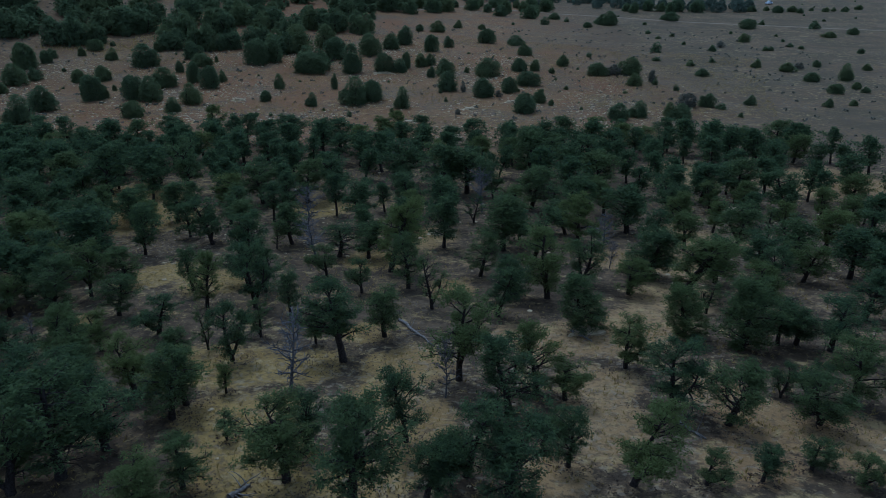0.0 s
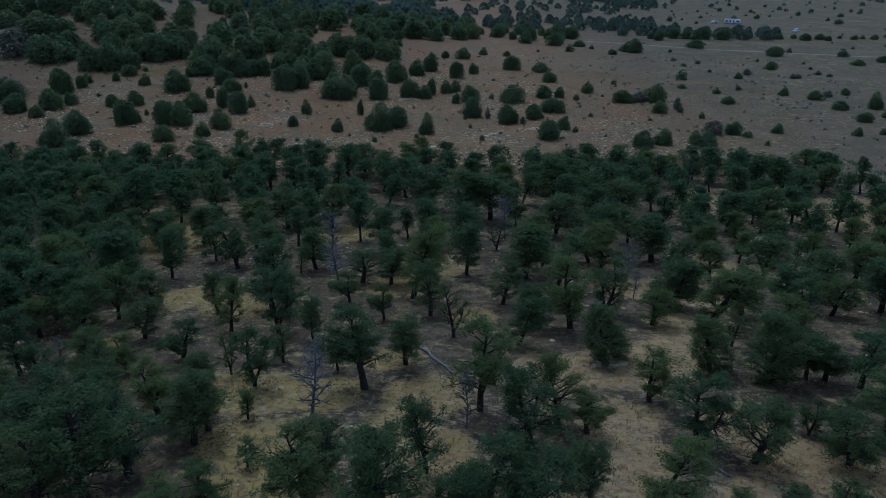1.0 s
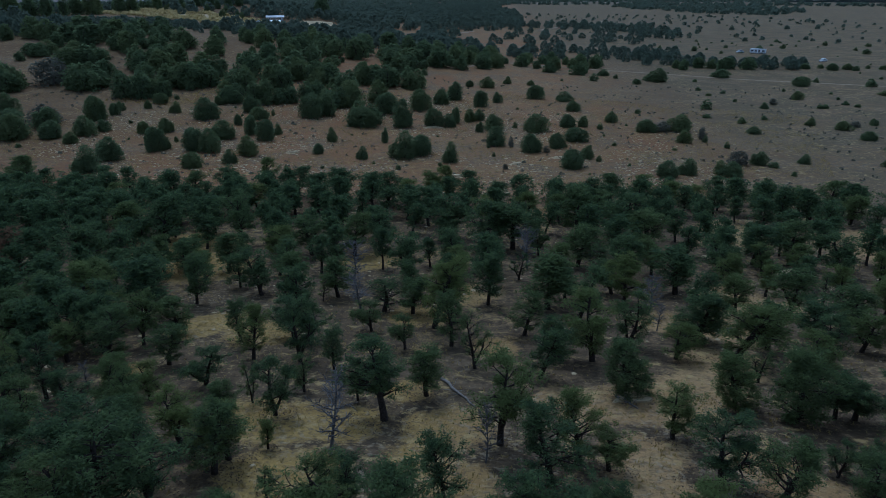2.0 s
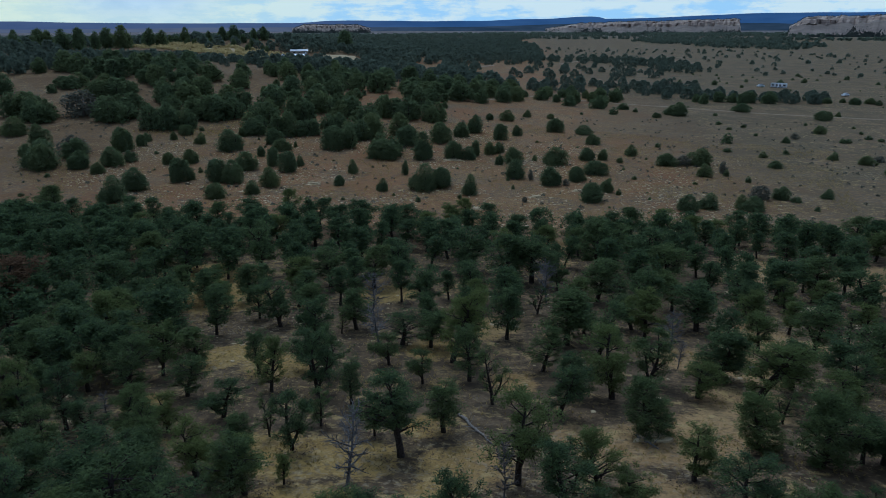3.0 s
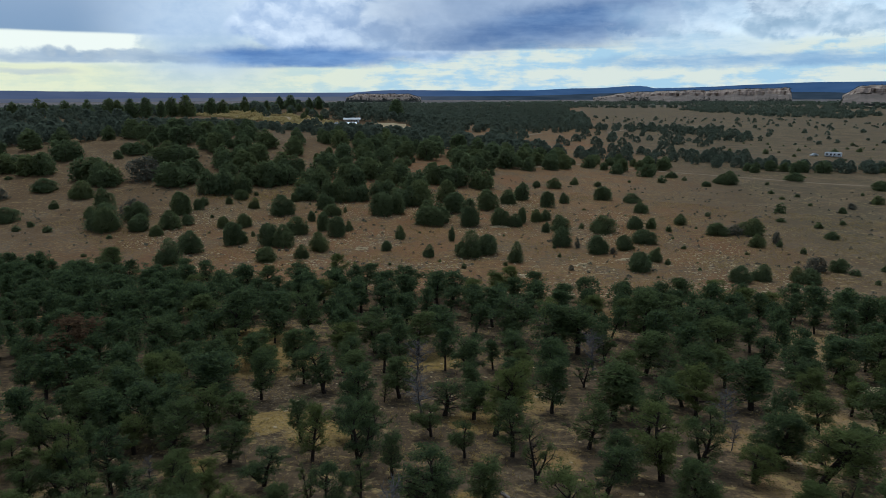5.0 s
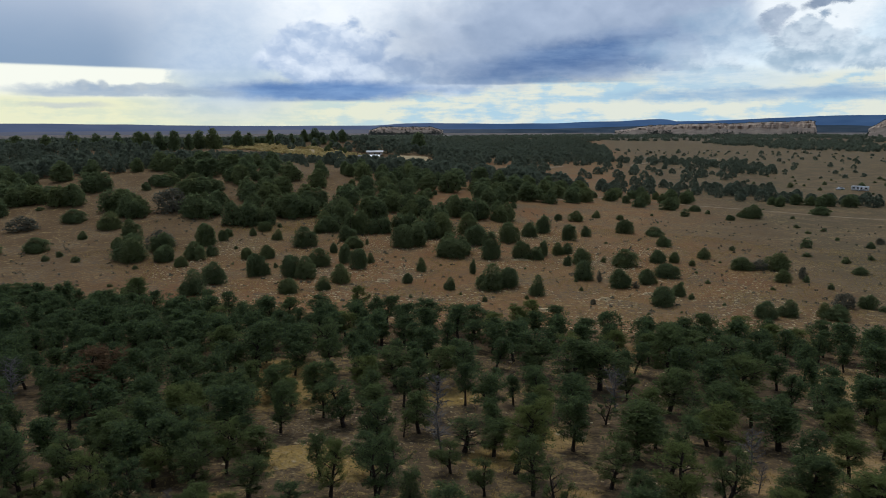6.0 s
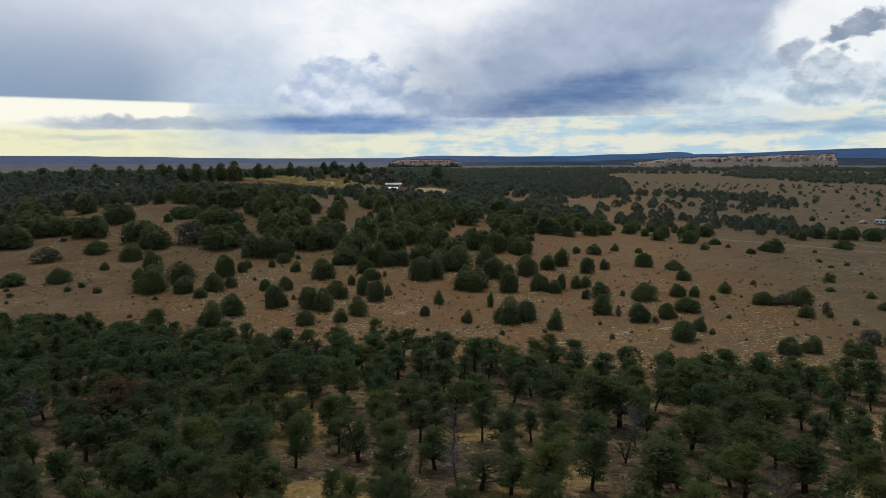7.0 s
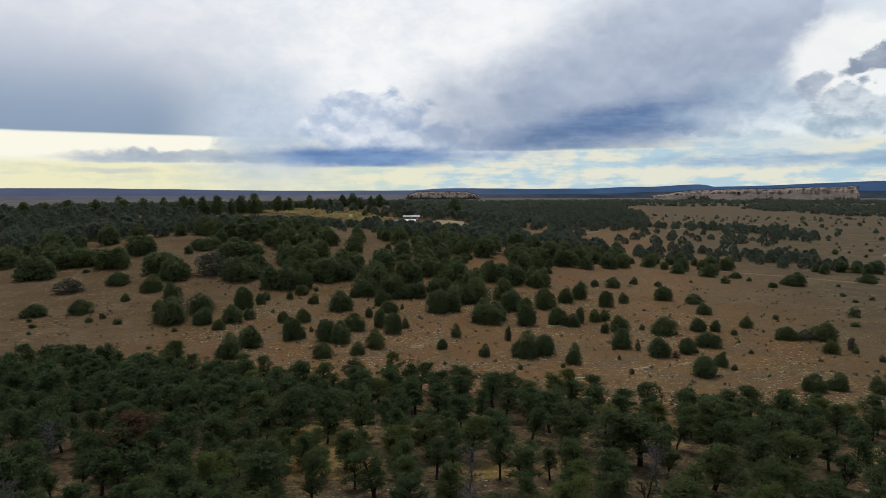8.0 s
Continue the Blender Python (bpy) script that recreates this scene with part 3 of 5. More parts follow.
def size_word(h, words):
    return words[0] if h < 2.6 else words[1] if h < 4.6 else words[2]


def plant_pinyon(x, y, h, w):
    pair = rng.choice(PINYONS if math.hypot(x, y) < 48 else MID_PINYONS)
    PLACED.append((x, y))
    w = min(max(w, 0.5 * h), 0.85 * h)
    LITTERED.append((x, y, w))
    stand("pinyon_pine", pair, "pinyon", x, y, h, w, rng.uniform(0, 6.28),
          size_word(h, ("young", "rounded", "tall")) + " dark green pinyon pine on dry sandy slope", "tree", "pinyon woodland")


BACK_PINES = [[], [], 0]


def join_pine(x, y, h, w):
    """One more pine of the wood's dense rear, joined to the others there."""
    w = min(w, 0.72 * h)
    LITTERED.append((x, y, w))
    PLACED.append((x, y))
    wood, crown = rng.choice(REAR_PINYONS)
    m = Matrix.LocRotScale((x, y, surface(x, y) - 0.03), Euler((0, 0, rng.uniform(0, 6.28))), (w / 3.4, w / 3.4, h / 4.9))
    for k, me in enumerate((wood, crown)):
        co = np.empty(len(me.vertices) * 3)
        me.vertices.foreach_get("co", co)
        BACK_PINES[k].append((co.reshape(-1, 3) @ np.array(m.to_3x3()).T + np.array(m.translation), [tuple(f.vertices) for f in me.polygons]))


def plant_sparse(x, y, h, w):
    PLACED.append((x, y))
    stand("pinyon_pine", rng.choice(SPARSE), "pinyon", x, y, h, max(w, 0.4 * h), rng.uniform(0, 6.28), "thin half-bare pinyon pine with open branches", "tree", "pinyon woodland")


def plant_snag(x, y, h, w):
    PLACED.append((x, y))
    stand("dead_tree", rng.choice(SNAGS), "pinyon", x, y, h, max(w, 0.35 * h), rng.uniform(0, 6.28), "bare grey dead tree standing among the pines", "tree", "dead trees")


def plant_juniper(x, y, h, w):
    PLACED.append((x, y))
    stand("juniper", rng.choice(JUNIPERS), "juniper", x, y, h, w, rng.uniform(0, 6.28),
          size_word(h, ("small round", "bushy", "large")) + " dark green juniper on the open range", "bush", "range junipers")


def plant_bushy(x, y, h, w):
    PLACED.append((x, y))
    LITTERED.append((x, y, w))
    stand("pinyon_pine", rng.choice(BUSHY), "pinyon", x, y, h, w, rng.uniform(0, 6.28), "dense dark pinyon pine leafy down to the ground", "tree", "pinyon woodland")


def plant_small(x, y, h, w):
    PLACED.append((x, y))
    stand("shrub", rng.choice(SMALL), "juniper", x, y, h, w, rng.uniform(0, 6.28), "small dark evergreen shrub on bare range soil", "bush", "range shrubs")


def plant_brush(x, y, h, w):
    PLACED.append((x, y))
    stand("grey_shrub", rng.choice(GREY_BRUSH), "juniper", x, y, h, w, rng.uniform(0, 6.28), "pale grey leafless shrub on the open range", "bush", "grey shrubs")


def plant_tall(x, y, h, w):
    PLACED.append((x, y))
    h *= rng.uniform(0.78, 1.18)
    stand("tall_pine", rng.choice(CREST_PINES), "juniper", x, y, 1.02 * h, h * rng.uniform(0.5, 0.85), rng.uniform(0, 6.28), "tall dark pine standing out on the hill crest", "tree", "crest pines")


def plant_hill(x, y, h, w):
    PLACED.append((x, y))
    stand("conifer", rng.choice(HILL_TREES), "juniper", x, y, h, w, rng.uniform(0, 6.28), "dense dark tree in the hillside woodland", "tree", "hillside trees")


# ---- trees of each stand: place, height and width ----
# woodland on the slope
for spot in (
    (-5.8, 19.3, 4.0, 2.9), (-5.4, 21.3, 3.0, 2.0), (-3.2, 18.1, 5.2, 3.0), (-5.3, 30.5, 4.8, 3.4), (-3.4, 34.0, 3.6, 2.7), (-8.9, 22.3, 1.7, 0.9),
    (-10.3, 26.6, 1.8, 1.0), (-9.4, 18.8, 2.6, 2.8), (-14.1, 19.3, 4.4, 5.2), (-17.3, 21.8, 3.7, 4.7), (-13.4, 21.3, 3.8, 3.9), (-15.3, 18.3, 3.5, 4.9),
    (-10.3, 17.4, 2.6, 3.8), (-11.7, 25.3, 3.2, 3.7), (-17.4, 25.3, 3.1, 3.9), (-14.7, 26.7, 3.2, 2.7), (-11.8, 23.9, 3.4, 3.1), (-14.4, 30.9, 2.2, 2.3),
    (-11.2, 30.5, 4.0, 2.1), (-10.6, 34.0, 2.5, 1.4), (-9.7, 37.9, 3.5, 2.0), (0.8, 28.2, 5.8, 3.2), (0.8, 19.6, 3.9, 2.6), (-0.6, 18.1, 2.8, 2.0),
):
    plant_pinyon(*spot)
# woodland on the slope
for spot in (
    (-1.5, 22.0, 4.0, 1.8), (3.0, 24.3, 4.0, 3.0), (4.5, 26.8, 4.2, 2.1), (5.7, 26.0, 2.4, 2.1), (4.8, 20.2, 3.2, 1.5), (2.3, 17.6, 3.1, 3.1),
    (6.9, 19.0, 3.9, 2.5), (9.5, 29.6, 3.5, 2.5), (10.4, 25.2, 4.0, 3.3), (12.4, 23.8, 3.8, 2.6), (15.9, 26.3, 1.9, 1.2), (17.1, 26.1, 2.5, 1.7),
    (16.4, 23.8, 2.9, 2.9), (18.6, 25.2, 3.7, 3.4), (21.4, 31.9, 3.7, 3.3), (26.3, 36.9, 3.4, 3.3), (18.9, 32.8, 3.0, 2.2), (20.0, 32.9, 3.1, 2.4),
    (16.9, 42.3, 5.1, 4.2), (20.1, 44.9, 4.0, 2.7), (12.9, 42.0, 3.1, 2.5), (9.4, 35.9, 1.5, 1.2), (7.2, 41.3, 5.5, 3.6), (5.0, 41.3, 3.4, 2.8),
):
    plant_pinyon(*spot)
# woodland on the slope
for spot in (
    (3.4, 37.9, 4.1, 2.5), (-2.5, 43.3, 4.3, 2.8), (-4.1, 47.4, 6.4, 3.4), (-12.6, 42.8, 4.4, 2.7), (-14.2, 44.2, 3.3, 3.0), (-17.7, 42.8, 3.8, 2.1),
    (-20.5, 55.5, 4.6, 3.3), (-18.2, 58.0, 4.1, 3.3), (-20.0, 71.3, 5.2, 4.6), (-13.5, 55.7, 4.0, 3.2), (-29.1, 73.8, 7.5, 4.3), (-26.7, 63.7, 4.4, 3.1),
    (-36.7, 70.5, 6.9, 5.0), (-31.6, 65.0, 3.5, 3.2), (-27.2, 47.4, 5.6, 5.4), (-28.7, 44.2, 3.4, 4.1), (-28.6, 41.4, 4.5, 4.1), (-23.1, 44.2, 3.3, 3.6),
    (-40.0, 61.5, 5.7, 5.8), (-44.1, 75.9, 5.3, 6.9), (-6.2, 51.2, 3.5, 2.9), (-8.0, 61.6, 5.4, 3.5), (0.3, 60.6, 5.7, 3.4), (-0.5, 74.7, 6.0, 5.4),
):
    plant_pinyon(*spot)
# woodland on the slope
for spot in (
    (5.7, 72.9, 3.8, 2.3), (2.8, 76.1, 6.2, 5.4), (-4.4, 80.3, 6.1, 5.8), (-5.8, 78.9, 5.0, 3.5), (13.2, 62.5, 5.3, 3.5), (17.4, 59.6, 4.7, 4.6),
    (23.3, 65.2, 4.1, 3.8), (5.2, 53.9, 5.1, 4.3), (-22.2, 34.5, 2.4, 2.7), (-22.4, 30.5, 2.6, 2.9), (-19.0, 32.1, 2.6, 3.2), (-20.6, 37.7, 3.1, 3.2),
    (-16.9, 34.7, 2.9, 3.3), (-27.5, 37.7, 3.0, 3.8), (27.7, 49.3, 4.2, 4.6), (24.6, 47.8, 3.7, 4.4), (25.5, 54.3, 4.6, 4.3), (26.6, 44.9, 3.5, 3.8),
    (33.4, 54.3, 4.1, 5.1), (34.4, 50.9, 4.3, 4.4), (30.6, 42.3, 3.7, 3.8), (35.6, 66.6, 4.8, 5.3), (32.6, 71.4, 5.1, 5.5), (28.8, 71.4, 4.8, 4.7),
):
    plant_pinyon(*spot)
# woodland on the slope
for spot in (
    (45.2, 71.4, 3.8, 4.4), (-12.6, 73.9, 5.4, 5.3), (-15.1, 71.3, 5.2, 3.9), (9.5, 68.9, 5.1, 4.9), (18.6, 76.7, 5.5, 5.5), (11.2, 82.4, 6.9, 5.8),
    (15.5, 82.5, 6.6, 6.6), (-7.2, 32.9, 2.0, 1.3), (-17.0, 26.4, 2.9, 3.1), (-18.3, 24.7, 2.5, 3.6), (11.8, 19.3, 1.5, 1.7), (14.1, 20.1, 1.7, 2.0),
    (15.4, 19.0, 1.6, 2.5), (9.6, 19.0, 1.5, 1.4), (4.0, 21.8, 1.7, 1.4), (-5.7, 42.3, 2.9, 2.0), (-8.8, 46.3, 2.8, 2.6), (2.8, 46.3, 3.7, 2.6),
):
    plant_pinyon(*spot)
# woodland on the slope
for spot in (
    (-13.0, 32.1, 3.0, 1.2), (0.3, 18.9, 2.5, 1.0), (16.9, 38.1, 2.2, 1.6), (-0.7, 39.0, 4.2, 2.2), (-17.8, 45.4, 2.5, 1.6), (-14.5, 54.2, 2.7, 1.3),
    (-8.7, 51.7, 3.1, 3.4), (11.4, 65.2, 3.5, 3.7),
):
    plant_sparse(*spot)
# woodland on the slope
for spot in (
    (-7.3, 26.4, 4.4, 2.2), (0.1, 26.1, 3.3, 1.1), (13.1, 48.2, 2.5, 1.1), (4.1, 67.5, 5.1, 2.6), (-10.6, 51.7, 3.6, 2.9), (-23.5, 33.6, 1.9, 1.0),
):
    plant_snag(*spot)
# woodland on the slope
for spot in (
    (16.6, 32.3, 4.7, 3.3), (14.0, 33.8, 3.4, 2.6), (15.3, 46.0, 4.2, 3.8), (8.4, 35.3, 3.7, 2.7),
):
    plant_bushy(*spot)
# far edge of the woodland
for spot in (
    (-77.8, 106.6, 5.5, 6.4), (-64.8, 96.0, 4.5, 6.9), (-63.0, 99.2, 4.0, 3.8), (-54.4, 92.6, 4.5, 7.3), (-52.7, 96.0, 4.5, 5.6), (-51.2, 101.1, 4.0, 4.8),
    (-46.0, 99.9, 4.8, 6.7), (-40.5, 102.2, 5.2, 7.5), (-38.4, 112.3, 5.0, 3.6), (-30.7, 104.4, 5.0, 7.9), (-23.7, 104.0, 5.5, 8.0), (-18.6, 101.6, 4.6, 5.6),
    (-12.1, 97.4, 4.5, 6.0), (-8.6, 105.1, 4.6, 3.8), (-3.6, 103.6, 4.8, 4.4), (-6.6, 106.0, 5.2, 3.6), (1.2, 98.9, 4.4, 3.9), (5.7, 92.1, 4.2, 6.7),
    (12.5, 96.4, 4.8, 5.3), (18.5, 101.6, 5.2, 6.2), (23.1, 101.7, 5.0, 4.6), (26.6, 98.9, 4.6, 5.2), (29.8, 100.4, 4.2, 3.6), (34.5, 104.0, 4.6, 3.4),
):
    plant_pinyon(*spot)
# far edge of the woodland
for spot in (
    (37.6, 104.0, 3.6, 4.3), (41.6, 96.4, 3.6, 3.9), (45.0, 98.8, 4.0, 4.3), (49.7, 99.7, 5.0, 6.2), (49.3, 92.6, 4.6, 5.4), (39.6, 102.7, 3.4, 3.8),
    (-77.0, 99.1, 5.0, 6.4), (-14.6, 91.6, 4.5, 4.0), (-24.5, 92.5, 4.6, 4.1), (9.5, 90.2, 4.2, 3.9), (3.3, 86.5, 4.2, 3.7), (-39.1, 91.7, 4.6, 5.1),
    (-34.2, 94.4, 4.6, 4.3), (23.0, 93.4, 4.4, 4.9), (15.3, 93.6, 4.6, 4.9), (-1.1, 89.0, 4.2, 3.8),
):
    plant_pinyon(*spot)
# open range
for spot in (
    (-109.7, 149.1, 6.7, 7.8), (-122.0, 160.1, 3.2, 3.4), (-93.1, 144.0, 2.8, 3.2), (-74.6, 119.0, 5.3, 4.8), (-76.1, 129.1, 5.1, 5.3), (-102.0, 150.1, 3.7, 4.6),
    (-101.7, 169.8, 6.2, 5.3), (-94.7, 153.0, 4.9, 5.3), (-92.8, 157.7, 2.9, 3.4), (-99.9, 175.8, 3.3, 2.7), (-100.9, 181.4, 2.6, 2.4), (-95.1, 184.8, 2.5, 2.1),
    (-94.5, 191.9, 3.2, 3.9), (-85.6, 181.4, 3.2, 3.0), (-77.9, 158.6, 3.7, 3.9), (-82.6, 156.6, 3.0, 3.0), (-71.5, 139.1, 5.4, 4.2), (-69.7, 141.0, 2.8, 2.4),
    (-74.8, 175.2, 5.8, 6.4), (-63.4, 140.1, 5.2, 4.2), (-59.4, 139.4, 5.4, 4.6), (-61.8, 153.1, 4.5, 5.6), (-57.3, 125.0, 3.3, 4.2), (-51.5, 129.3, 3.0, 3.1),
):
    plant_juniper(*spot)
# open range
for spot in (
    (-50.6, 136.5, 4.4, 4.2), (-64.0, 169.1, 2.9, 2.1), (-57.1, 158.4, 5.0, 3.1), (-51.4, 152.6, 5.2, 4.1), (-61.1, 177.7, 3.3, 5.0), (-66.5, 186.0, 4.7, 5.0),
    (-75.6, 196.3, 4.9, 6.0), (-78.2, 193.2, 2.9, 2.4), (-50.8, 159.3, 2.7, 2.0), (-36.3, 139.9, 2.3, 2.4), (-36.2, 152.7, 3.4, 2.4), (-26.1, 135.4, 2.8, 2.3),
    (-24.1, 153.0, 3.6, 1.6), (-17.9, 137.5, 5.8, 5.4), (-14.8, 140.6, 4.6, 4.8), (-8.0, 134.1, 4.4, 3.0), (-15.0, 174.6, 4.9, 4.7), (-11.0, 174.4, 3.5, 4.1),
    (-9.4, 179.4, 4.4, 2.3), (-6.1, 182.3, 3.5, 3.4), (-3.3, 184.4, 3.2, 3.1), (0.4, 171.4, 4.0, 4.9), (1.0, 152.7, 4.5, 4.6), (-3.0, 168.0, 2.7, 2.0),
):
    plant_juniper(*spot)
# open range
for spot in (
    (8.7, 146.1, 4.3, 4.5), (11.2, 169.7, 4.7, 6.3), (14.5, 151.0, 3.5, 3.6), (15.7, 131.2, 4.1, 4.7), (19.7, 139.7, 2.9, 2.6), (19.4, 177.6, 3.5, 4.2),
    (19.4, 159.3, 3.4, 5.4), (23.5, 178.1, 2.9, 2.7), (-2.0, 245.7, 3.9, 5.3), (-3.6, 206.2, 5.0, 4.1), (1.5, 214.4, 3.5, 3.0), (-15.3, 208.8, 4.6, 5.3),
    (-12.0, 216.8, 5.8, 4.7), (-8.0, 245.2, 2.4, 2.9), (13.7, 224.6, 4.5, 5.3), (13.7, 254.4, 2.0, 2.5), (22.8, 221.7, 3.0, 5.6), (23.5, 202.8, 3.3, 4.1),
    (5.5, 256.4, 2.8, 3.0), (-22.5, 172.8, 7.4, 5.3), (-20.6, 198.1, 6.3, 6.3), (-33.0, 172.7, 5.1, 8.0), (-41.4, 200.0, 7.7, 8.9), (-44.7, 184.8, 6.4, 5.7),
):
    plant_juniper(*spot)
# open range
for spot in (
    (-48.3, 181.7, 6.8, 6.3), (-29.2, 191.1, 6.0, 6.5), (-34.0, 206.5, 7.1, 6.3), (19.3, 140.8, 2.1, 2.2), (31.9, 185.6, 3.0, 3.3), (38.5, 172.7, 3.2, 4.9),
    (46.8, 173.5, 4.5, 5.7), (44.0, 159.1, 3.1, 3.3), (32.3, 124.5, 3.2, 3.7), (36.6, 126.8, 3.1, 3.5), (42.6, 127.3, 2.8, 2.5), (43.9, 125.5, 2.9, 4.1),
    (52.8, 136.8, 2.8, 3.2), (44.3, 110.1, 2.9, 3.7), (62.4, 138.2, 2.0, 2.3), (64.4, 172.2, 1.9, 3.4), (81.3, 212.5, 2.0, 2.3), (93.0, 291.3, 3.6, 7.6),
    (113.8, 267.1, 3.7, 5.8), (98.7, 232.2, 2.9, 3.8), (83.1, 184.7, 2.2, 2.5), (88.7, 178.8, 2.4, 4.0), (88.3, 165.7, 2.1, 3.8), (60.4, 277.7, 2.6, 5.2),
):
    plant_juniper(*spot)
# open range
for spot in (
    (63.6, 274.7, 5.5, 7.0), (53.9, 266.5, 2.1, 3.2), (45.0, 291.2, 2.7, 4.9),
):
    plant_juniper(*spot)
# open range
for spot in (
    (-111.0, 163.6, 5.2, 7.3), (4.4, 150.6, 2.8, 1.3), (11.9, 145.8, 1.6, 1.6), (42.3, 173.1, 2.7, 3.6), (49.5, 163.7, 3.0, 2.0), (48.6, 135.9, 3.0, 3.9),
    (86.8, 220.6, 2.1, 2.8), (93.5, 183.2, 1.7, 2.8), (2.8, 128.4, 1.1, 1.1),
):
    plant_brush(*spot)
# open range
for spot in (
    (-92.6, 198.0, 1.5, 1.6), (-70.6, 148.1, 1.5, 1.1), (-58.9, 182.0, 1.8, 1.1), (-102.0, 139.3, 1.0, 1.3), (-91.0, 166.7, 1.0, 1.1), (6.0, 174.4, 1.7, 1.5),
    (27.3, 174.6, 1.9, 1.5), (49.2, 160.2, 1.7, 1.4), (59.4, 194.7, 1.2, 2.4), (52.0, 153.4, 1.5, 1.4), (54.8, 133.9, 1.3, 2.2), (55.8, 126.6, 0.9, 1.2),
    (66.1, 186.6, 1.8, 2.2), (74.0, 192.5, 1.4, 1.7), (98.0, 213.9, 1.5, 2.0), (99.7, 214.1, 1.5, 2.0), (108.8, 221.4, 1.4, 2.1), (110.4, 217.1, 1.2, 1.8),
    (48.8, 282.7, 1.8, 2.1), (72.4, 250.9, 1.4, 2.0), (72.4, 238.5, 1.1, 2.1), (78.8, 244.6, 1.3, 1.7), (27.7, 154.2, 0.9, 1.2), (21.7, 137.1, 1.4, 1.2),
):
    plant_small(*spot)
# open range
for spot in (
    (76.8, 225.4, 1.2, 1.4), (-32.2, 126.3, 0.8, 0.8), (-23.0, 130.9, 0.7, 0.7), (-17.5, 126.3, 1.1, 1.1), (-9.8, 130.2, 1.0, 0.9), (-0.6, 149.4, 0.9, 0.8),
    (0.6, 140.6, 1.0, 0.8), (21.8, 151.7, 0.8, 1.0), (16.6, 151.8, 0.9, 1.0), (32.0, 123.0, 0.7, 0.9),
):
    plant_small(*spot)
# eastern side of the range
for spot in (
    (96.7, 166.4, 4.3, 3.2), (89.4, 166.9, 1.9, 2.4), (99.5, 185.6, 1.9, 2.1), (86.3, 150.7, 2.2, 3.2), (77.1, 136.3, 1.8, 1.9), (93.6, 155.8, 1.7, 2.2),
    (92.9, 151.0, 1.4, 1.9), (132.4, 244.0, 2.0, 4.6), (145.0, 251.4, 2.5, 4.0), (82.9, 137.5, 1.3, 1.5), (110.0, 180.6, 1.8, 2.3), (124.0, 208.8, 1.6, 2.0),
    (150.3, 323.4, 3.2, 5.1), (157.9, 326.2, 2.9, 4.6), (159.1, 320.7, 2.4, 3.0), (173.3, 326.6, 2.1, 3.1), (182.6, 326.6, 2.4, 3.6), (193.7, 336.2, 2.2, 3.7),
    (178.3, 329.0, 1.9, 2.3), (140.1, 327.9, 2.7, 4.6), (148.4, 330.6, 2.2, 2.6), (168.9, 330.6, 1.6, 2.1),
):
    plant_juniper(*spot)
# open range in the west
for spot in (
    (-148.6, 145.4, 3.4, 6.6), (-139.1, 151.4, 4.1, 6.5), (-158.2, 188.9, 4.4, 7.8), (-139.4, 168.3, 2.5, 2.6), (-107.8, 146.4, 6.2, 5.8), (-119.3, 156.4, 3.8, 2.3),
    (-100.5, 148.4, 4.4, 4.5), (-108.5, 159.2, 5.3, 5.8), (-141.3, 182.4, 5.6, 6.9), (-100.9, 169.0, 6.6, 4.9), (-125.3, 170.2, 6.5, 5.3), (-104.4, 106.8, 3.4, 6.1),
    (-82.9, 112.0, 3.8, 3.8), (-66.5, 103.2, 3.0, 2.3),
):
    plant_juniper(*spot)
# open range in the west
for spot in (
    (-165.5, 175.6, 4.7, 8.9),
):
    plant_brush(*spot)
# open range in the west
for spot in (
    (-183.9, 203.3, 1.4, 2.7), (-128.9, 142.3, 1.6, 2.1), (-128.8, 147.3, 1.6, 1.8), (-120.9, 142.9, 1.7, 2.2), (-143.5, 138.6, 1.3, 1.3), (-136.8, 133.3, 1.1, 1.8),
    (-131.3, 126.6, 0.8, 1.1), (-95.1, 121.4, 0.8, 1.2), (-101.8, 139.1, 0.9, 1.2),
):
    plant_small(*spot)
# foot of the hill
for spot in (
    (-105.1, 201.6, 7.0, 7.1), (-107.9, 197.6, 7.7, 7.1), (-103.0, 197.2, 8.5, 7.1), (-98.5, 218.5, 7.0, 8.4), (-102.3, 214.3, 7.7, 8.4), (-96.7, 213.1, 8.5, 8.4),
    (-122.8, 209.2, 7.0, 8.4), (-128.0, 206.8, 7.7, 8.4), (-123.3, 203.5, 8.5, 8.4), (-148.1, 236.0, 6.3, 8.4), (-143.3, 239.1, 7.0, 8.4), (-148.4, 241.7, 7.7, 8.4),
    (-155.1, 210.7, 7.0, 8.4), (-158.8, 206.3, 7.7, 8.4), (-153.1, 205.4, 8.5, 8.4), (-143.8, 198.4, 6.2, 6.2), (-144.6, 202.6, 6.9, 6.2), (-147.8, 199.8, 7.6, 6.2),
    (-181.2, 215.7, 7.0, 8.4), (-182.8, 210.2, 7.7, 8.4), (-177.2, 211.6, 8.5, 8.4), (-169.4, 250.0, 4.4, 7.5), (-164.7, 247.8, 4.8, 7.5), (-165.2, 253.0, 5.3, 7.5),
):
    plant_hill(*spot)
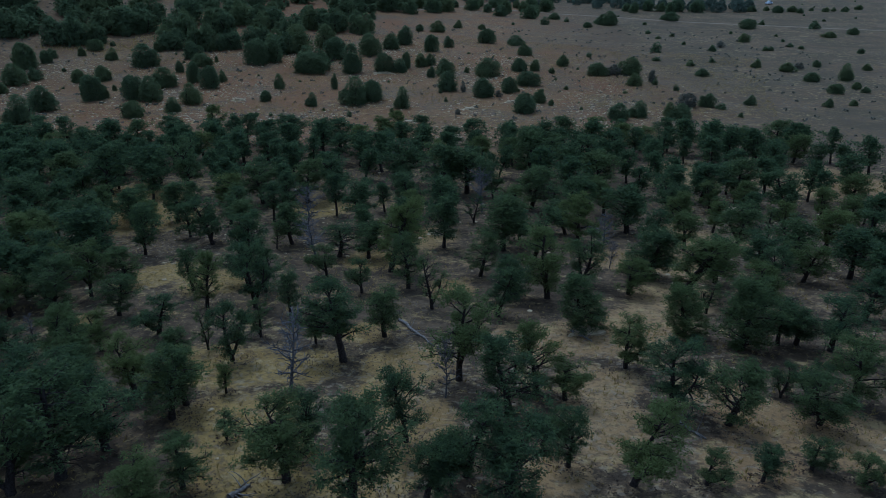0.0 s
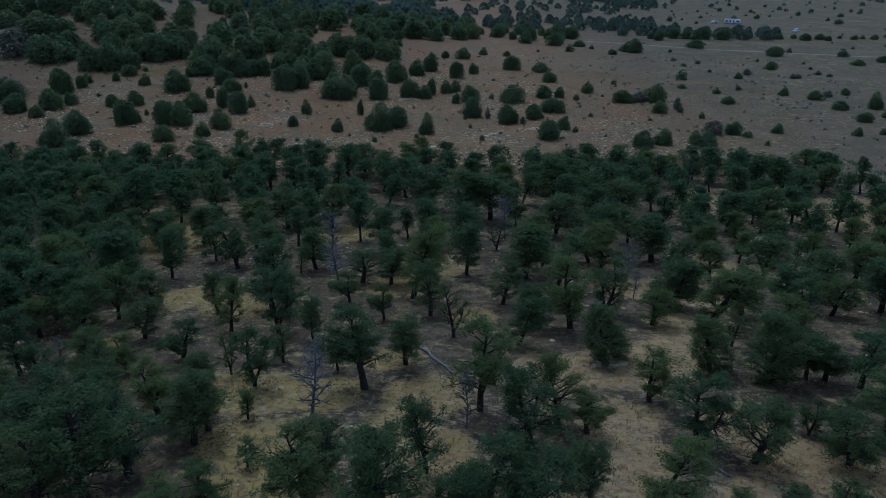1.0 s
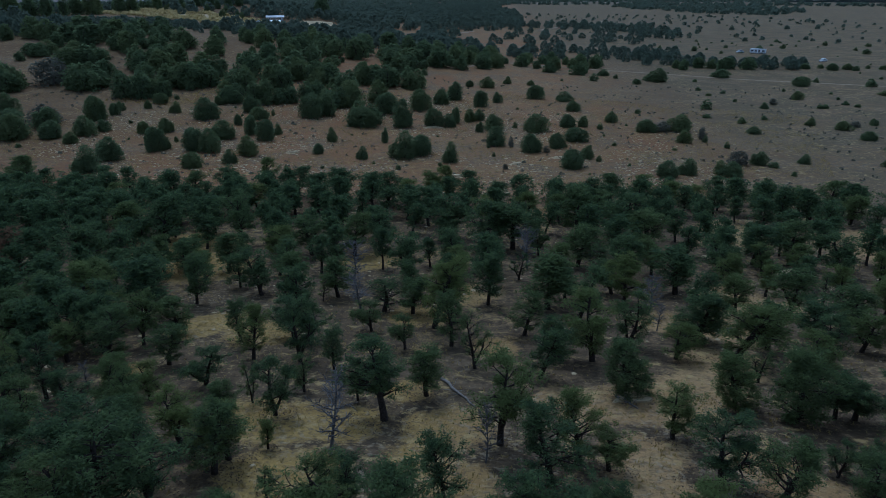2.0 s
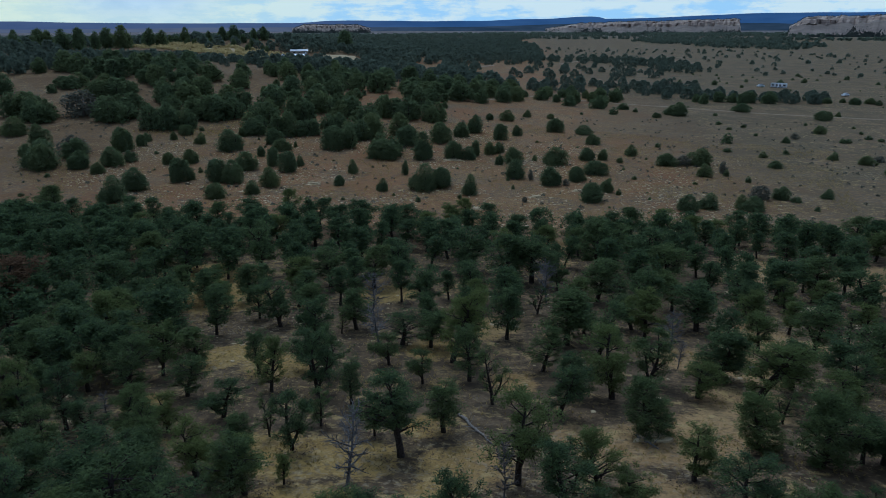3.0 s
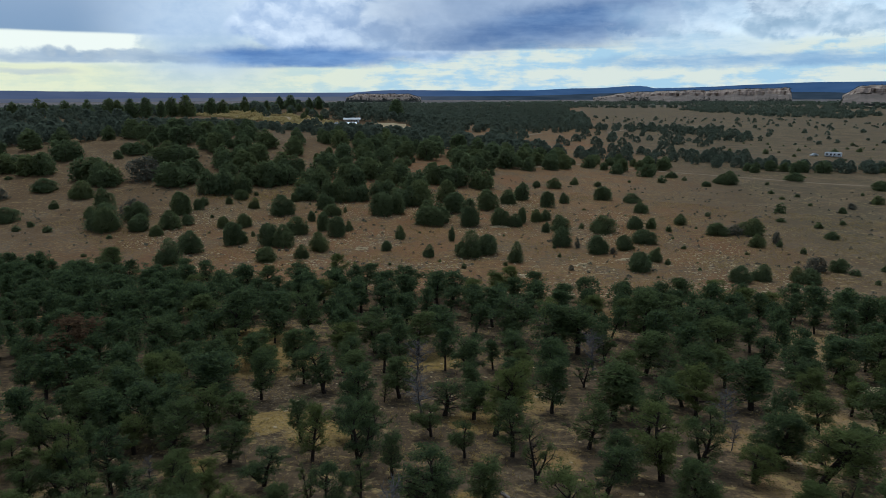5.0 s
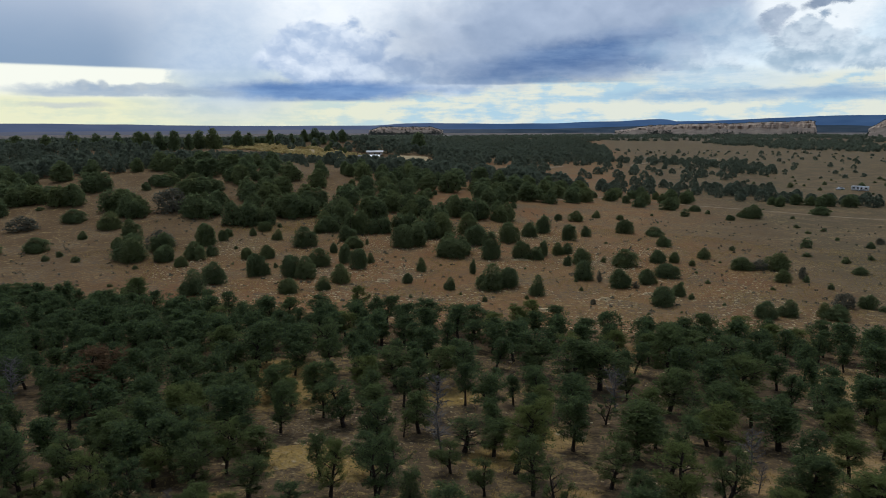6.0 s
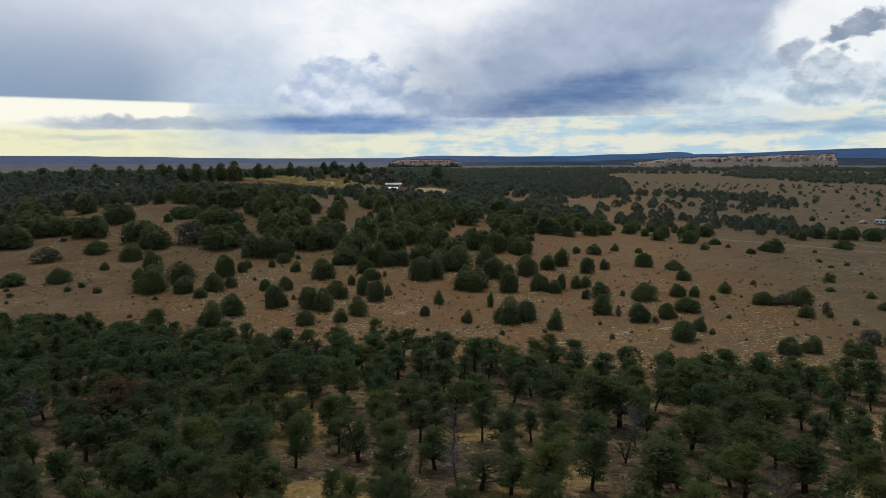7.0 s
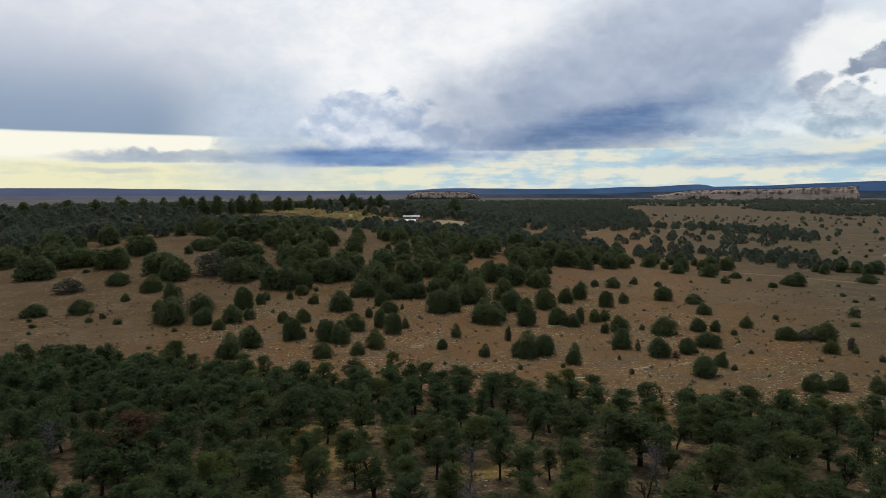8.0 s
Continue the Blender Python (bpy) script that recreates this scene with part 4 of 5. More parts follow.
# foot of the hill
for spot in (
    (-199.2, 208.5, 7.0, 8.4), (-201.2, 213.9, 7.7, 8.4), (-204.8, 209.4, 8.5, 8.4), (-191.6, 192.2, 7.0, 8.4), (-196.3, 195.5, 7.7, 8.4), (-196.7, 189.8, 8.5, 8.4),
    (-191.4, 217.5, 6.0, 8.4), (-197.1, 217.5, 6.7, 8.4), (-194.2, 212.6, 7.3, 8.4), (-141.5, 245.9, 4.6, 7.1), (-146.3, 246.6, 5.1, 7.1), (-144.5, 242.1, 5.6, 7.1),
    (-185.8, 238.8, 7.0, 7.6), (-190.5, 236.5, 7.7, 7.6), (-186.2, 233.7, 8.5, 7.6), (-99.2, 201.9, 5.2, 4.2), (-99.7, 199.0, 5.8, 4.2), (-97.0, 200.0, 6.4, 4.2),
    (-91.1, 218.1, 7.0, 7.4), (-96.1, 219.0, 7.7, 7.4), (-94.4, 214.2, 8.5, 7.4), (-120.3, 234.2, 7.0, 8.4), (-118.2, 239.5, 7.7, 8.4), (-123.9, 238.6, 8.5, 8.4),
):
    plant_hill(*spot)
# foot of the hill
for spot in (
    (-118.3, 253.2, 6.4, 8.0), (-119.9, 247.9, 7.1, 8.0), (-114.6, 249.2, 7.8, 8.0), (-96.0, 228.9, 7.0, 7.2), (-93.3, 233.1, 7.7, 7.2), (-98.3, 233.3, 8.5, 7.2),
    (-80.8, 212.7, 6.9, 6.3), (-76.7, 211.3, 7.7, 6.3), (-77.6, 215.5, 8.4, 6.3), (-67.7, 200.0, 6.4, 5.3), (-69.0, 196.7, 7.1, 5.3), (-65.4, 197.2, 7.8, 5.3),
    (-77.1, 197.1, 5.1, 4.9), (-75.3, 199.9, 5.6, 4.9), (-78.6, 200.0, 6.2, 4.9), (-67.0, 221.3, 7.0, 6.4), (-70.0, 224.5, 7.7, 6.4), (-71.3, 220.3, 8.5, 6.4),
    (-66.3, 241.3, 6.8, 6.9), (-71.0, 240.4, 7.5, 6.9), (-67.9, 236.8, 8.3, 6.9), (-58.6, 230.1, 6.5, 7.5), (-55.5, 234.2, 7.3, 7.5), (-60.6, 234.8, 8.0, 7.5),
):
    plant_hill(*spot)
# foot of the hill
for spot in (
    (-49.6, 221.6, 6.2, 5.7), (-47.3, 218.4, 6.9, 5.7), (-45.7, 222.0, 7.5, 5.7), (-41.2, 241.5, 6.6, 6.8), (-45.8, 241.4, 7.4, 6.8), (-43.4, 237.5, 8.1, 6.8),
    (-34.8, 239.6, 6.5, 7.6), (-39.8, 238.1, 7.2, 7.6), (-36.0, 234.6, 8.0, 7.6), (-27.0, 233.3, 6.1, 5.4), (-24.9, 236.3, 6.8, 5.4), (-28.5, 236.6, 7.5, 5.4),
    (-55.2, 209.2, 5.1, 4.9), (-56.0, 205.9, 5.7, 4.9), (-52.8, 206.8, 6.3, 4.9), (-46.2, 194.4, 5.5, 5.6), (-43.7, 197.3, 6.2, 5.6), (-47.4, 198.0, 6.8, 5.6),
    (-33.4, 173.1, 4.9, 5.7), (-31.1, 176.2, 5.5, 5.7), (-34.9, 176.6, 6.0, 5.7), (-61.6, 201.9, 4.3, 4.8), (-62.1, 198.7, 4.8, 4.8), (-59.0, 199.9, 5.2, 4.8),
):
    plant_hill(*spot)
# foot of the hill
for spot in (
    (-137.7, 209.7, 8.5, 10.4),
):
    plant_brush(*spot)


# ---- more woodland, filled in between the trees above ----
def inside(x, y, ring):
    hit = False
    for i in range(len(ring)):
        (x1, y1), (x2, y2) = ring[i], ring[i - 1]
        if (y1 > y) != (y2 > y) and x < (x2 - x1) * (y - y1) / (y2 - y1) + x1:
            hit = not hit
    return hit


def spots(ring, gap, tries, seed):
    """Places strewn in a ring of corners, kept apart from one another and from the trees already there."""
    r = random.Random(seed)
    xs, ys = [p[0] for p in ring], [p[1] for p in ring]
    cells, out = {}, []
    for x, y in PLACED:
        cells.setdefault((int(x // 10), int(y // 10)), []).append((x, y))
    for _ in range(tries):
        x, y = r.uniform(min(xs), max(xs)), r.uniform(min(ys), max(ys))
        if not inside(x, y, ring):
            continue
        g = gap * r.uniform(0.75, 1.35)
        cx, cy = int(x // 10), int(y // 10)
        if any((x - a) ** 2 + (y - b) ** 2 < g * g for i in (-1, 0, 1) for j in (-1, 0, 1) for a, b in cells.get((cx + i, cy + j), ())):
            continue
        cells.setdefault((cx, cy), []).append((x, y))
        out.append((x, y, r))
    return out


# the wood closes up at its sides and towards its far edge
DENSE = (
    [(-62, 58), (-34, 45), (-30, 62), (-22, 70), (10, 70), (30, 62), (36, 45), (62, 55), (56, 97), (30, 102), (-10, 101), (-50, 100), (-84, 103), (-100, 98)],
    [(-22, 14), (-14, 20), (-17, 34), (-27, 46), (-60, 62), (-98, 98), (-112, 80), (-60, 40)],
    [(22, 22), (40, 34), (62, 55), (40, 48), (27, 38)],
    [(-18, 18), (-8, 14), (14, 14), (28, 30), (42, 60), (42, 76), (-34, 76), (-34, 52)],
    [(-60, 58), (-32, 46), (-26, 60), (-34, 76), (-34, 98), (-92, 101)],
    [(-84, 101), (-50, 90), (50, 88), (54, 98), (30, 103), (-10, 102), (-50, 101)],
)
for ring, gap, seed in zip(DENSE, (4.4, 2.1, 2.8, 3.9, 2.9, 3.6), (1, 2, 3, 4, 5, 6)):
    for x, y, r in spots(ring, gap, 2600, seed):
        if is_open(x, y) or (seed == 4 and y < 36):
            continue
        h = r.uniform(3.2, 5.2) if seed == 4 else r.uniform(3.8, 6.0) if y > 72 else r.uniform(2.6, 5.0)
        if seed in (2, 3, 4) and r.random() < 0.10:
            (plant_sparse if r.random() < 0.7 else plant_snag)(x, y, h, h * 0.6)
            continue
        (join_pine if y > 72 or x < -36 or x > 40 else plant_pinyon)(x, y, h, h * r.uniform(0.5, 0.78))
stand("pinyon_pine", RUST_TREE, "pinyon", -46.2, 52.9, 5.6, 5.2, 1.0, "rust-brown dying pinyon pine among green ones", "tree", "pinyon woodland")

for key, mats, heap in (("rear_pine_trunks", BARK, BACK_PINES[0]), ("rear_pine_crowns", NEEDLES, BACK_PINES[1])):
    verts, faces = [], []
    for co, fs in heap:
        b = len(verts)
        verts += co.tolist()
        faces += [tuple(i + b for i in f) for f in fs]
    tagged(mesh_object(key, verts, faces, mats), "dense dark green pinyon pines at the rear of the wood", "woods", kind="stuff")

# tall pines along the crest of the hill
for spot in (
    (-375, 531, 17, 14.0), (-372, 537, 16.9, 6.5), (-356, 534, 17, 14.9), (-341, 530, 17, 9.4), (-333, 540, 17, 16.8), (-321, 560, 17, 18.2),
    (-312, 586, 17, 8.8), (-304, 590, 17, 15.4), (-297, 621, 17, 11.4), (-282, 638, 12.4, 9.2), (-271, 643, 14.7, 12.7), (-260, 641, 12.0, 12.6),
    (-237, 633, 11.9, 11.2), (-230, 640, 12.0, 13.5), (-161, 669, 17, 9.1), (-335, 559, 15.0, 10.8), (-405, 544, 16.3, 14.6), (-433, 553, 15.0, 13.9),
    (-459, 552, 14.0, 15.4), (-474, 539, 13.5, 15.4), (-491, 524, 13.2, 15.4), (-504, 512, 13.9, 14.2), (-516, 499, 14.8, 15.4),
):
    plant_tall(*spot)
crest = random.Random(61)
for _ in range(46):
    x = crest.uniform(-540, -190)
    plant_tall(x, 572 - (max(x, -330) + 232) * 0.45 + (0 if x > -330 else (x + 330) * 0.45) + crest.uniform(0, 44), crest.uniform(5.0, 10.0), crest.uniform(5.0, 10.0))

# ---- woods on the hill and the range ----
WOODS = (
    ([(-225, 205), (-181, 212), (-186, 232), (-122, 212), (-108, 206), (-89, 209), (-89, 235), (-73, 222), (-56, 225), (-48, 252), (-29, 272), (2, 303), (4, 355), (-33, 430), (-99, 440), (-153, 440), (-230, 470), (-350, 330)], 9.2, 9000, 21),
    ([(-350, 335), (-230, 494), (-185, 520), (-215, 585), (-120, 620), (-120, 760), (-300, 800), (-760, 760), (-760, 440), (-420, 340)], 9.4, 9000, 22),
    ([(-140, 640), (-104, 560), (-40, 600), (17, 640), (30, 742), (32, 1125), (-20, 1650), (-150, 1500), (-420, 1200), (-300, 800), (-120, 760)], 12.0, 9000, 23),
    ([(-165, 440), (-30, 430), (-15, 470), (-20, 560), (-60, 590), (-100, 565), (-130, 610), (-165, 600)], 10.5, 1500, 27),
    ([(11, 423), (49, 422), (101, 405), (83, 331), (40, 291), (5, 295), (1, 340)], 7.6, 900, 24),
    ([(89, 352), (116, 344), (145, 350), (150, 325), (106, 318), (81, 316)], 6.4, 300, 25),
    ([(25, 690), (30, 740), (95, 735), (138, 690), (150, 600), (138, 530), (118, 520), (98, 590), (70, 640)], 10.5, 900, 26),
    ([(-10, 470), (35, 440), (75, 455), (112, 480), (95, 560), (25, 640)], 22.0, 300, 28),
    ([(-215, 215), (-122, 216), (-89, 212), (-56, 228), (2, 303), (0, 400), (-30, 440), (-150, 430), (-260, 330)], 7.0, 700, 29),
)


def clump_mesh(verts, faces, x, y, h, w, r, blades):
    """One far tree: a short stem and a crown of pointed sprays."""
    z = rise(x, y)
    b = len(verts)
    verts += [(x - .15, y, z - 0.3), (x + .15, y, z - 0.3), (x, y, z + h * .7)]
    faces.append((b, b + 1, b + 2))
    for _ in range(blades):
        f = r.random()
        a, rr = r.uniform(0, 6.28), w * 0.5 * math.sin(math.pi * (0.30 + 0.63 * f)) * r.uniform(0.5, 1.0)
        c = Vector((x + rr * math.cos(a), y + rr * math.sin(a), z + h * (0.02 + 0.84 * f)))
        d = Vector((math.cos(a) * 0.7 + r.gauss(0, .4), math.sin(a) * .7 + r.gauss(0, .4), 0.5 + r.gauss(0, .4))).normalized()
        s = d.orthogonal()
        s.rotate(Matrix.Rotation(r.uniform(0, 6.28), 3, d))
        q = w * r.uniform(0.75, 1.25) * min(0.32, 1.75 / math.sqrt(blades))
        b = len(verts)
        verts += [tuple(c - s * q * 0.7), tuple(c + s * q * 0.7), tuple(c + d * q * 1.2)]
        faces.append((b, b + 1, b + 2))


def is_clear_strip(x, y):
    """Bare rock and straw along the hill's brow."""
    return abs(x + 252) < 85 and -40 < y - (556 - (x + 232) * 0.45) < 16


GLADES = (
    (-147, 548, 22, 80), (-173, 535, 15, 66), (-150, 476, 12, 44), (-93, 224, 9, 32), (-48, 244, 12, 32), (-195, 246, 26, 26), (-148, 242, 16, 18),
    (-118, 262, 5, 16), (-62, 505, 9, 60), (-20, 440, 10, 30),
)


def is_clear(x, y):
    """Open ground by the house, along the road and in the glades of the hillside."""
    return any(((x - a) / ra) ** 2 + ((y - b) / rb) ** 2 < 1 for a, b, ra, rb in GLADES)


far_v, far_f, single = [], [], 0
for ring, gap, tries, seed in WOODS:
    for x, y, r in spots(ring, gap, tries, seed):
        if is_clear(x, y) or (is_clear_strip(x, y) and r.random() > 0.15) or (seed == 27 and noise.noise((x * .03, y * .02, 9)) < -0.12) or (seed == 22 and noise.noise((x * .022, y * .02, 3)) < -0.22) or (seed == 24 and noise.noise((x * .04, y * .03, 2)) < -0.15) or (seed == 21 and noise.noise((x * .035, y * .03, 5)) < -0.20):
            continue
        h = {21: r.uniform(6.0, 9.6), 22: r.uniform(4.5, 11.0), 23: r.uniform(6.0, 10.0), 26: r.uniform(4.0, 7.0), 27: r.uniform(4.5, 8.0), 29: r.uniform(1.6, 4.4)}.get(seed, r.uniform(3.4, 6.4))
        # low trees on the wind-swept brow
        if (-345 < x < -140 and 312 < y < 575) or (-140 <= x < -112 and 400 < y < 520):
            h = min(h, 5.2 if y < 480 else 3.4 if y < 512 else 1.6) * r.uniform(0.75, 1.0)
        w = h * r.uniform(0.85, 1.2)
        if math.hypot(x, y) < 345 and single < 290:
            plant_hill(x, y, h, w)
            single += 1
        else:
            clump_mesh(far_v, far_f, x, y, h, w, r, 270 if y < 480 else 140)
tagged(mesh_object("distant_trees", far_v, far_f, HAZED_GREEN), "dark green juniper and pinyon woods over the hill", "woods", kind="stuff")

# scattered shrubs over the open range
for x, y, r in spots([(10, 190), (60, 185), (190, 300), (260, 500), (120, 520), (90, 440), (60, 430), (10, 440), (-5, 300)], 13.0, 260, 31):
    h = r.uniform(0.5, 1.6) if r.random() < 0.75 else r.uniform(1.8, 3.2)
    plant_small(x, y, h, h * r.uniform(1.0, 1.5))
for x, y, r in spots([(-110, 150), (-60, 112), (45, 112), (60, 185), (-20, 215), (-70, 215)], 7.0, 330, 32):
    h = r.uniform(0.3, 0.75)
    plant_small(x, y, h, h * r.uniform(1.0, 1.5))
sage_v, sage_f = [], []
r = random.Random(39)
for _ in range(1500):
    x, y = r.uniform(-150, 110), r.uniform(104, 260)
    if noise.noise((x * .06, y * .06, 11)) > r.uniform(-0.5, 0.3):
        clump_mesh(sage_v, sage_f, x, y, r.uniform(0.25, 0.55), r.uniform(0.4, 0.9), r, 9)
tagged(mesh_object("sagebrush", sage_v, sage_f, BRUSH), "low grey-green sagebrush dotted over the range", "brush", kind="stuff")
range_v, range_f = [], []
for x, y, r in spots([(80, 430), (160, 420), (300, 500), (420, 700), (300, 1000), (40, 1100), (0, 800), (60, 640)], 17.0, 900, 33):
    h = r.uniform(0.8, 3.4)
    clump_mesh(range_v, range_f, x, y, h, h * r.uniform(1.0, 1.4), r, 44)
for ring, gap, tries, seed in (
    ([(240, 1500), (300, 1720), (540, 1560), (490, 1150), (370, 1010), (300, 1150)], 13.0, 900, 34),
    ([(60, 1900), (300, 1950), (600, 1850), (1000, 1650), (900, 1480), (520, 1620), (300, 1780), (100, 1750)], 20.0, 900, 35),
    ([(-900, 1500), (-300, 1250), (-150, 1300), (-30, 1500), (60, 1900), (100, 2600), (-900, 2600), (-1500, 1900)], 17.0, 6500, 36),
):
    for x, y, r in spots(ring, gap, tries, seed):
        h = r.uniform(4.0, 7.0)
        clump_mesh(range_v, range_f, x, y, h, h * r.uniform(1.0, 1.8), r, 34)
r = random.Random(37)
for az, rad in [(r.uniform(-32, 26), r.uniform(2150, 2850)) for _ in range(1900)]:
    if noise.noise((az * 0.12, rad * 0.002, 3)) > -0.28:
        clump_mesh(range_v, range_f, -math.sin(radians(az)) * rad, math.cos(radians(az)) * rad, r.uniform(5, 9), r.uniform(8, 15), r, 16)
tagged(mesh_object("distant_shrubs", range_v, range_f, HAZED_GREEN), "scattered dark junipers far out on the range", "woods", kind="stuff")


# ---- needle litter, stones, grass and dead wood ----
def litter():
    """Fallen needles, cones and twigs strewn under the pines."""
    r = random.Random(40)
    verts, faces = [], []
    for tx, ty, tw in LITTERED:
        for _ in range(int(110 * tw)):
            q, a = tw * 0.62 * math.sqrt(r.random()) * r.uniform(0.7, 1.15), r.uniform(0, 6.283)
            x, y, s, t = tx + q * math.cos(a), ty + q * math.sin(a), r.uniform(0.02, 0.058), r.uniform(0, 6.283)
            z = surface(x, y) + r.uniform(0.01, 0.05)
            b = len(verts)
            for k in range(3):
                u = t + k * 2.09 + r.uniform(-.4, .4)
                verts.append((x + s * math.cos(u), y + s * math.sin(u), z + r.uniform(-.02, .03)))
            faces.append((b, b + 1, b + 2))
    tagged(mesh_object("needle_litter", verts, faces, LITTER), "dark brown fallen needles and twigs under the pines", "litter", kind="stuff")


litter()

def stones(name, ring, count, lo, hi, seed, label):
    r = random.Random(seed)
    verts, faces = [], []
    xs, ys = [p[0] for p in ring], [p[1] for p in ring]
    while count:
        x, y = r.uniform(min(xs), max(xs)), r.uniform(min(ys), max(ys))
        if not inside(x, y, ring):
            continue
        if noise.noise((x * 0.05, y * 0.05, 7.0)) + 0.35 * noise.noise((x * 0.2, y * 0.2, 9.0)) < r.uniform(-0.25, 0.45):
            continue
        count -= 1
        s = lo + (hi - lo) * r.random() ** 3
        a0, z = r.uniform(0, 6.28), surface(x, y)
        b = len(verts)
        n = 5
        for lift, wide in ((-0.15, 1.0), (0.28, 0.9), (0.42, 0.5)):
            for k in range(n):
                a = a0 + 6.283 * k / n
                q = s * wide * r.uniform(0.75, 1.2)
                verts.append((x + 1.1 * q * math.cos(a), y + 0.95 * q * math.sin(a), z + s * lift * r.uniform(0.8, 1.2)))
        for ring_i in (0, 1):
            for k in range(n):
                j = (k + 1) % n
                faces.append((b + ring_i * n + k, b + ring_i * n + j, b + ring_i * n + n + j, b + ring_i * n + n + k))
        faces.append(tuple(b + 2 * n + k for k in range(n)))
    tagged(mesh_object(name, verts, faces, STONE), label, "stones", kind="stuff")


stones("range_stones", [(-120, 150), (-60, 108), (48, 108), (60, 190), (-10, 225), (-80, 215)], 12500, 0.05, 0.34, 41, "pale flat stones scattered over the open range")
stones("slope_stones", [(-40, 40), (-12, 18), (14, 18), (40, 40), (48, 100), (-60, 100)], 1300, 0.04, 0.24, 42, "small pale stones on the wooded slope")


def grass(name, ring, count, size, seed, label):
    r = random.Random(seed)
    verts, faces = [], []
    xs, ys = [p[0] for p in ring], [p[1] for p in ring]
    while count:
        x, y = r.uniform(min(xs), max(xs)), r.uniform(min(ys), max(ys))
        if not inside(x, y, ring) or noise.noise((x * 0.08, y * 0.08, 2.0)) < r.uniform(-0.4, 0.4):
            continue
        count -= 1
        z = surface(x, y)
        for _ in range(5):
            a, s = r.uniform(0, 6.28), size * r.uniform(0.6, 1.4)
            dx, dy = math.cos(a), math.sin(a)
            b = len(verts)
            verts += [(x - dy * s * .13, y + dx * s * .13, z - 0.02), (x + dy * s * .13, y - dx * s * .13, z - 0.02), (x + dx * s * .8, y + dy * s * .8, z + s * r.uniform(0.4, 0.9))]
            faces.append((b, b + 1, b + 2))
    tagged(mesh_object(name, verts, faces, TUFT), label, "grass", kind="stuff")


grass("slope_grass", [(-40, 40), (-14, 16), (18, 16), (40, 38), (48, 100), (-60, 100)], 11000, 0.15, 51, "dry straw-coloured grass tufts on the wooded slope")
def open_grass():
    """Thick straw grass in the sandy openings."""
    r = random.Random(53)
    verts, faces = [], []
    for a, b, rad in OPEN:
        for _ in range(int(80 * rad * rad)):
            q, t = rad * 1.5 * math.sqrt(r.random()), r.uniform(0, 6.283)
            x, y = a + q * math.cos(t), b + q * math.sin(t)
            if noise.noise((x * 0.7, y * 0.7, 6.0)) < r.uniform(-0.5, 0.3):
                continue
            z = surface(x, y)
            for _ in range(4):
                u, s = r.uniform(0, 6.283), r.uniform(0.07, 0.20)
                dx, dy = math.cos(u), math.sin(u)
                k = len(verts)
                verts += [(x - dy * s * .14, y + dx * s * .14, z - 0.02), (x + dy * s * .14, y - dx * s * .14, z - 0.02), (x + dx * s * .8, y + dy * s * .8, z + s * r.uniform(0.4, 1.0))]
                faces.append((k, k + 1, k + 2))
    tagged(mesh_object("straw_grass", verts, faces, TUFT), "thick straw-yellow grass in sandy openings", "grass", kind="stuff")


open_grass()
grass("range_grass", [(-130, 150), (-60, 105), (55, 105), (90, 200), (0, 240), (-90, 215)], 26000, 0.26, 52, "dry grey-yellow grass tufts over the range")


def fallen_log(x0, y0, x1, y1, thick, seed):
    """A bleached dead trunk lying on the ground, with stubs of limbs."""
    r = random.Random(seed)
    verts, faces, bv, bf = [], [], [], []
    path = []
    for i in range(8):
        f = i / 7
        x, y = x0 + (x1 - x0) * f + r.gauss(0, .05), y0 + (y1 - y0) * f + r.gauss(0, .05)
        path.append(Vector((x - x0, y - y0, surface(x, y) - surface(x0, y0) + thick * (0.8 - 0.35 * f))))
    tube(verts, faces, path, [thick * (1 - 0.6 * i / 7) for i in range(8)], 8)
    for i in (2, 3, 4, 5, 6):
        for _ in range(2):
            tube(bv, bf, bend(r, path[i], Vector((r.gauss(0, 1), r.gauss(0, 1), r.uniform(0.1, 0.7))), r.uniform(0.4, 1.3), 4, 0.2), [thick * .3, thick * .22, thick * .15, thick * .1, 0.008], 4)
    ob = new("fallen_log")
    ob.location = (x0, y0, surface(x0, y0))
    data_part("trunk", verts, faces, DEADWOOD, ob, smooth=True)
    data_part("branches", bv, bf, DEADWOOD, ob, smooth=True)
    tagged(ob, "bleached grey fallen tree trunk lying on sand", "log", "fallen logs")


grass("glade_grass", [(-112, 192), (-78, 188), (-80, 252), (-106, 258)], 2600, 0.45, 54, "dry straw-coloured grass in the hillside glade")


fallen_log(-2.7, 36.6, -0.5, 32.6, 0.11, 71)
fallen_log(-7.6, 18.1, -7.0, 19.0, 0.13, 72)
fallen_log(7.7, 35.1, 8.6, 33.4, 0.09, 73)
fallen_log(10.1, 24.2, 10.9, 22.5, 0.10, 74)
fallen_log(19.2, 49.5, 15.8, 48.0, 0.10, 75)
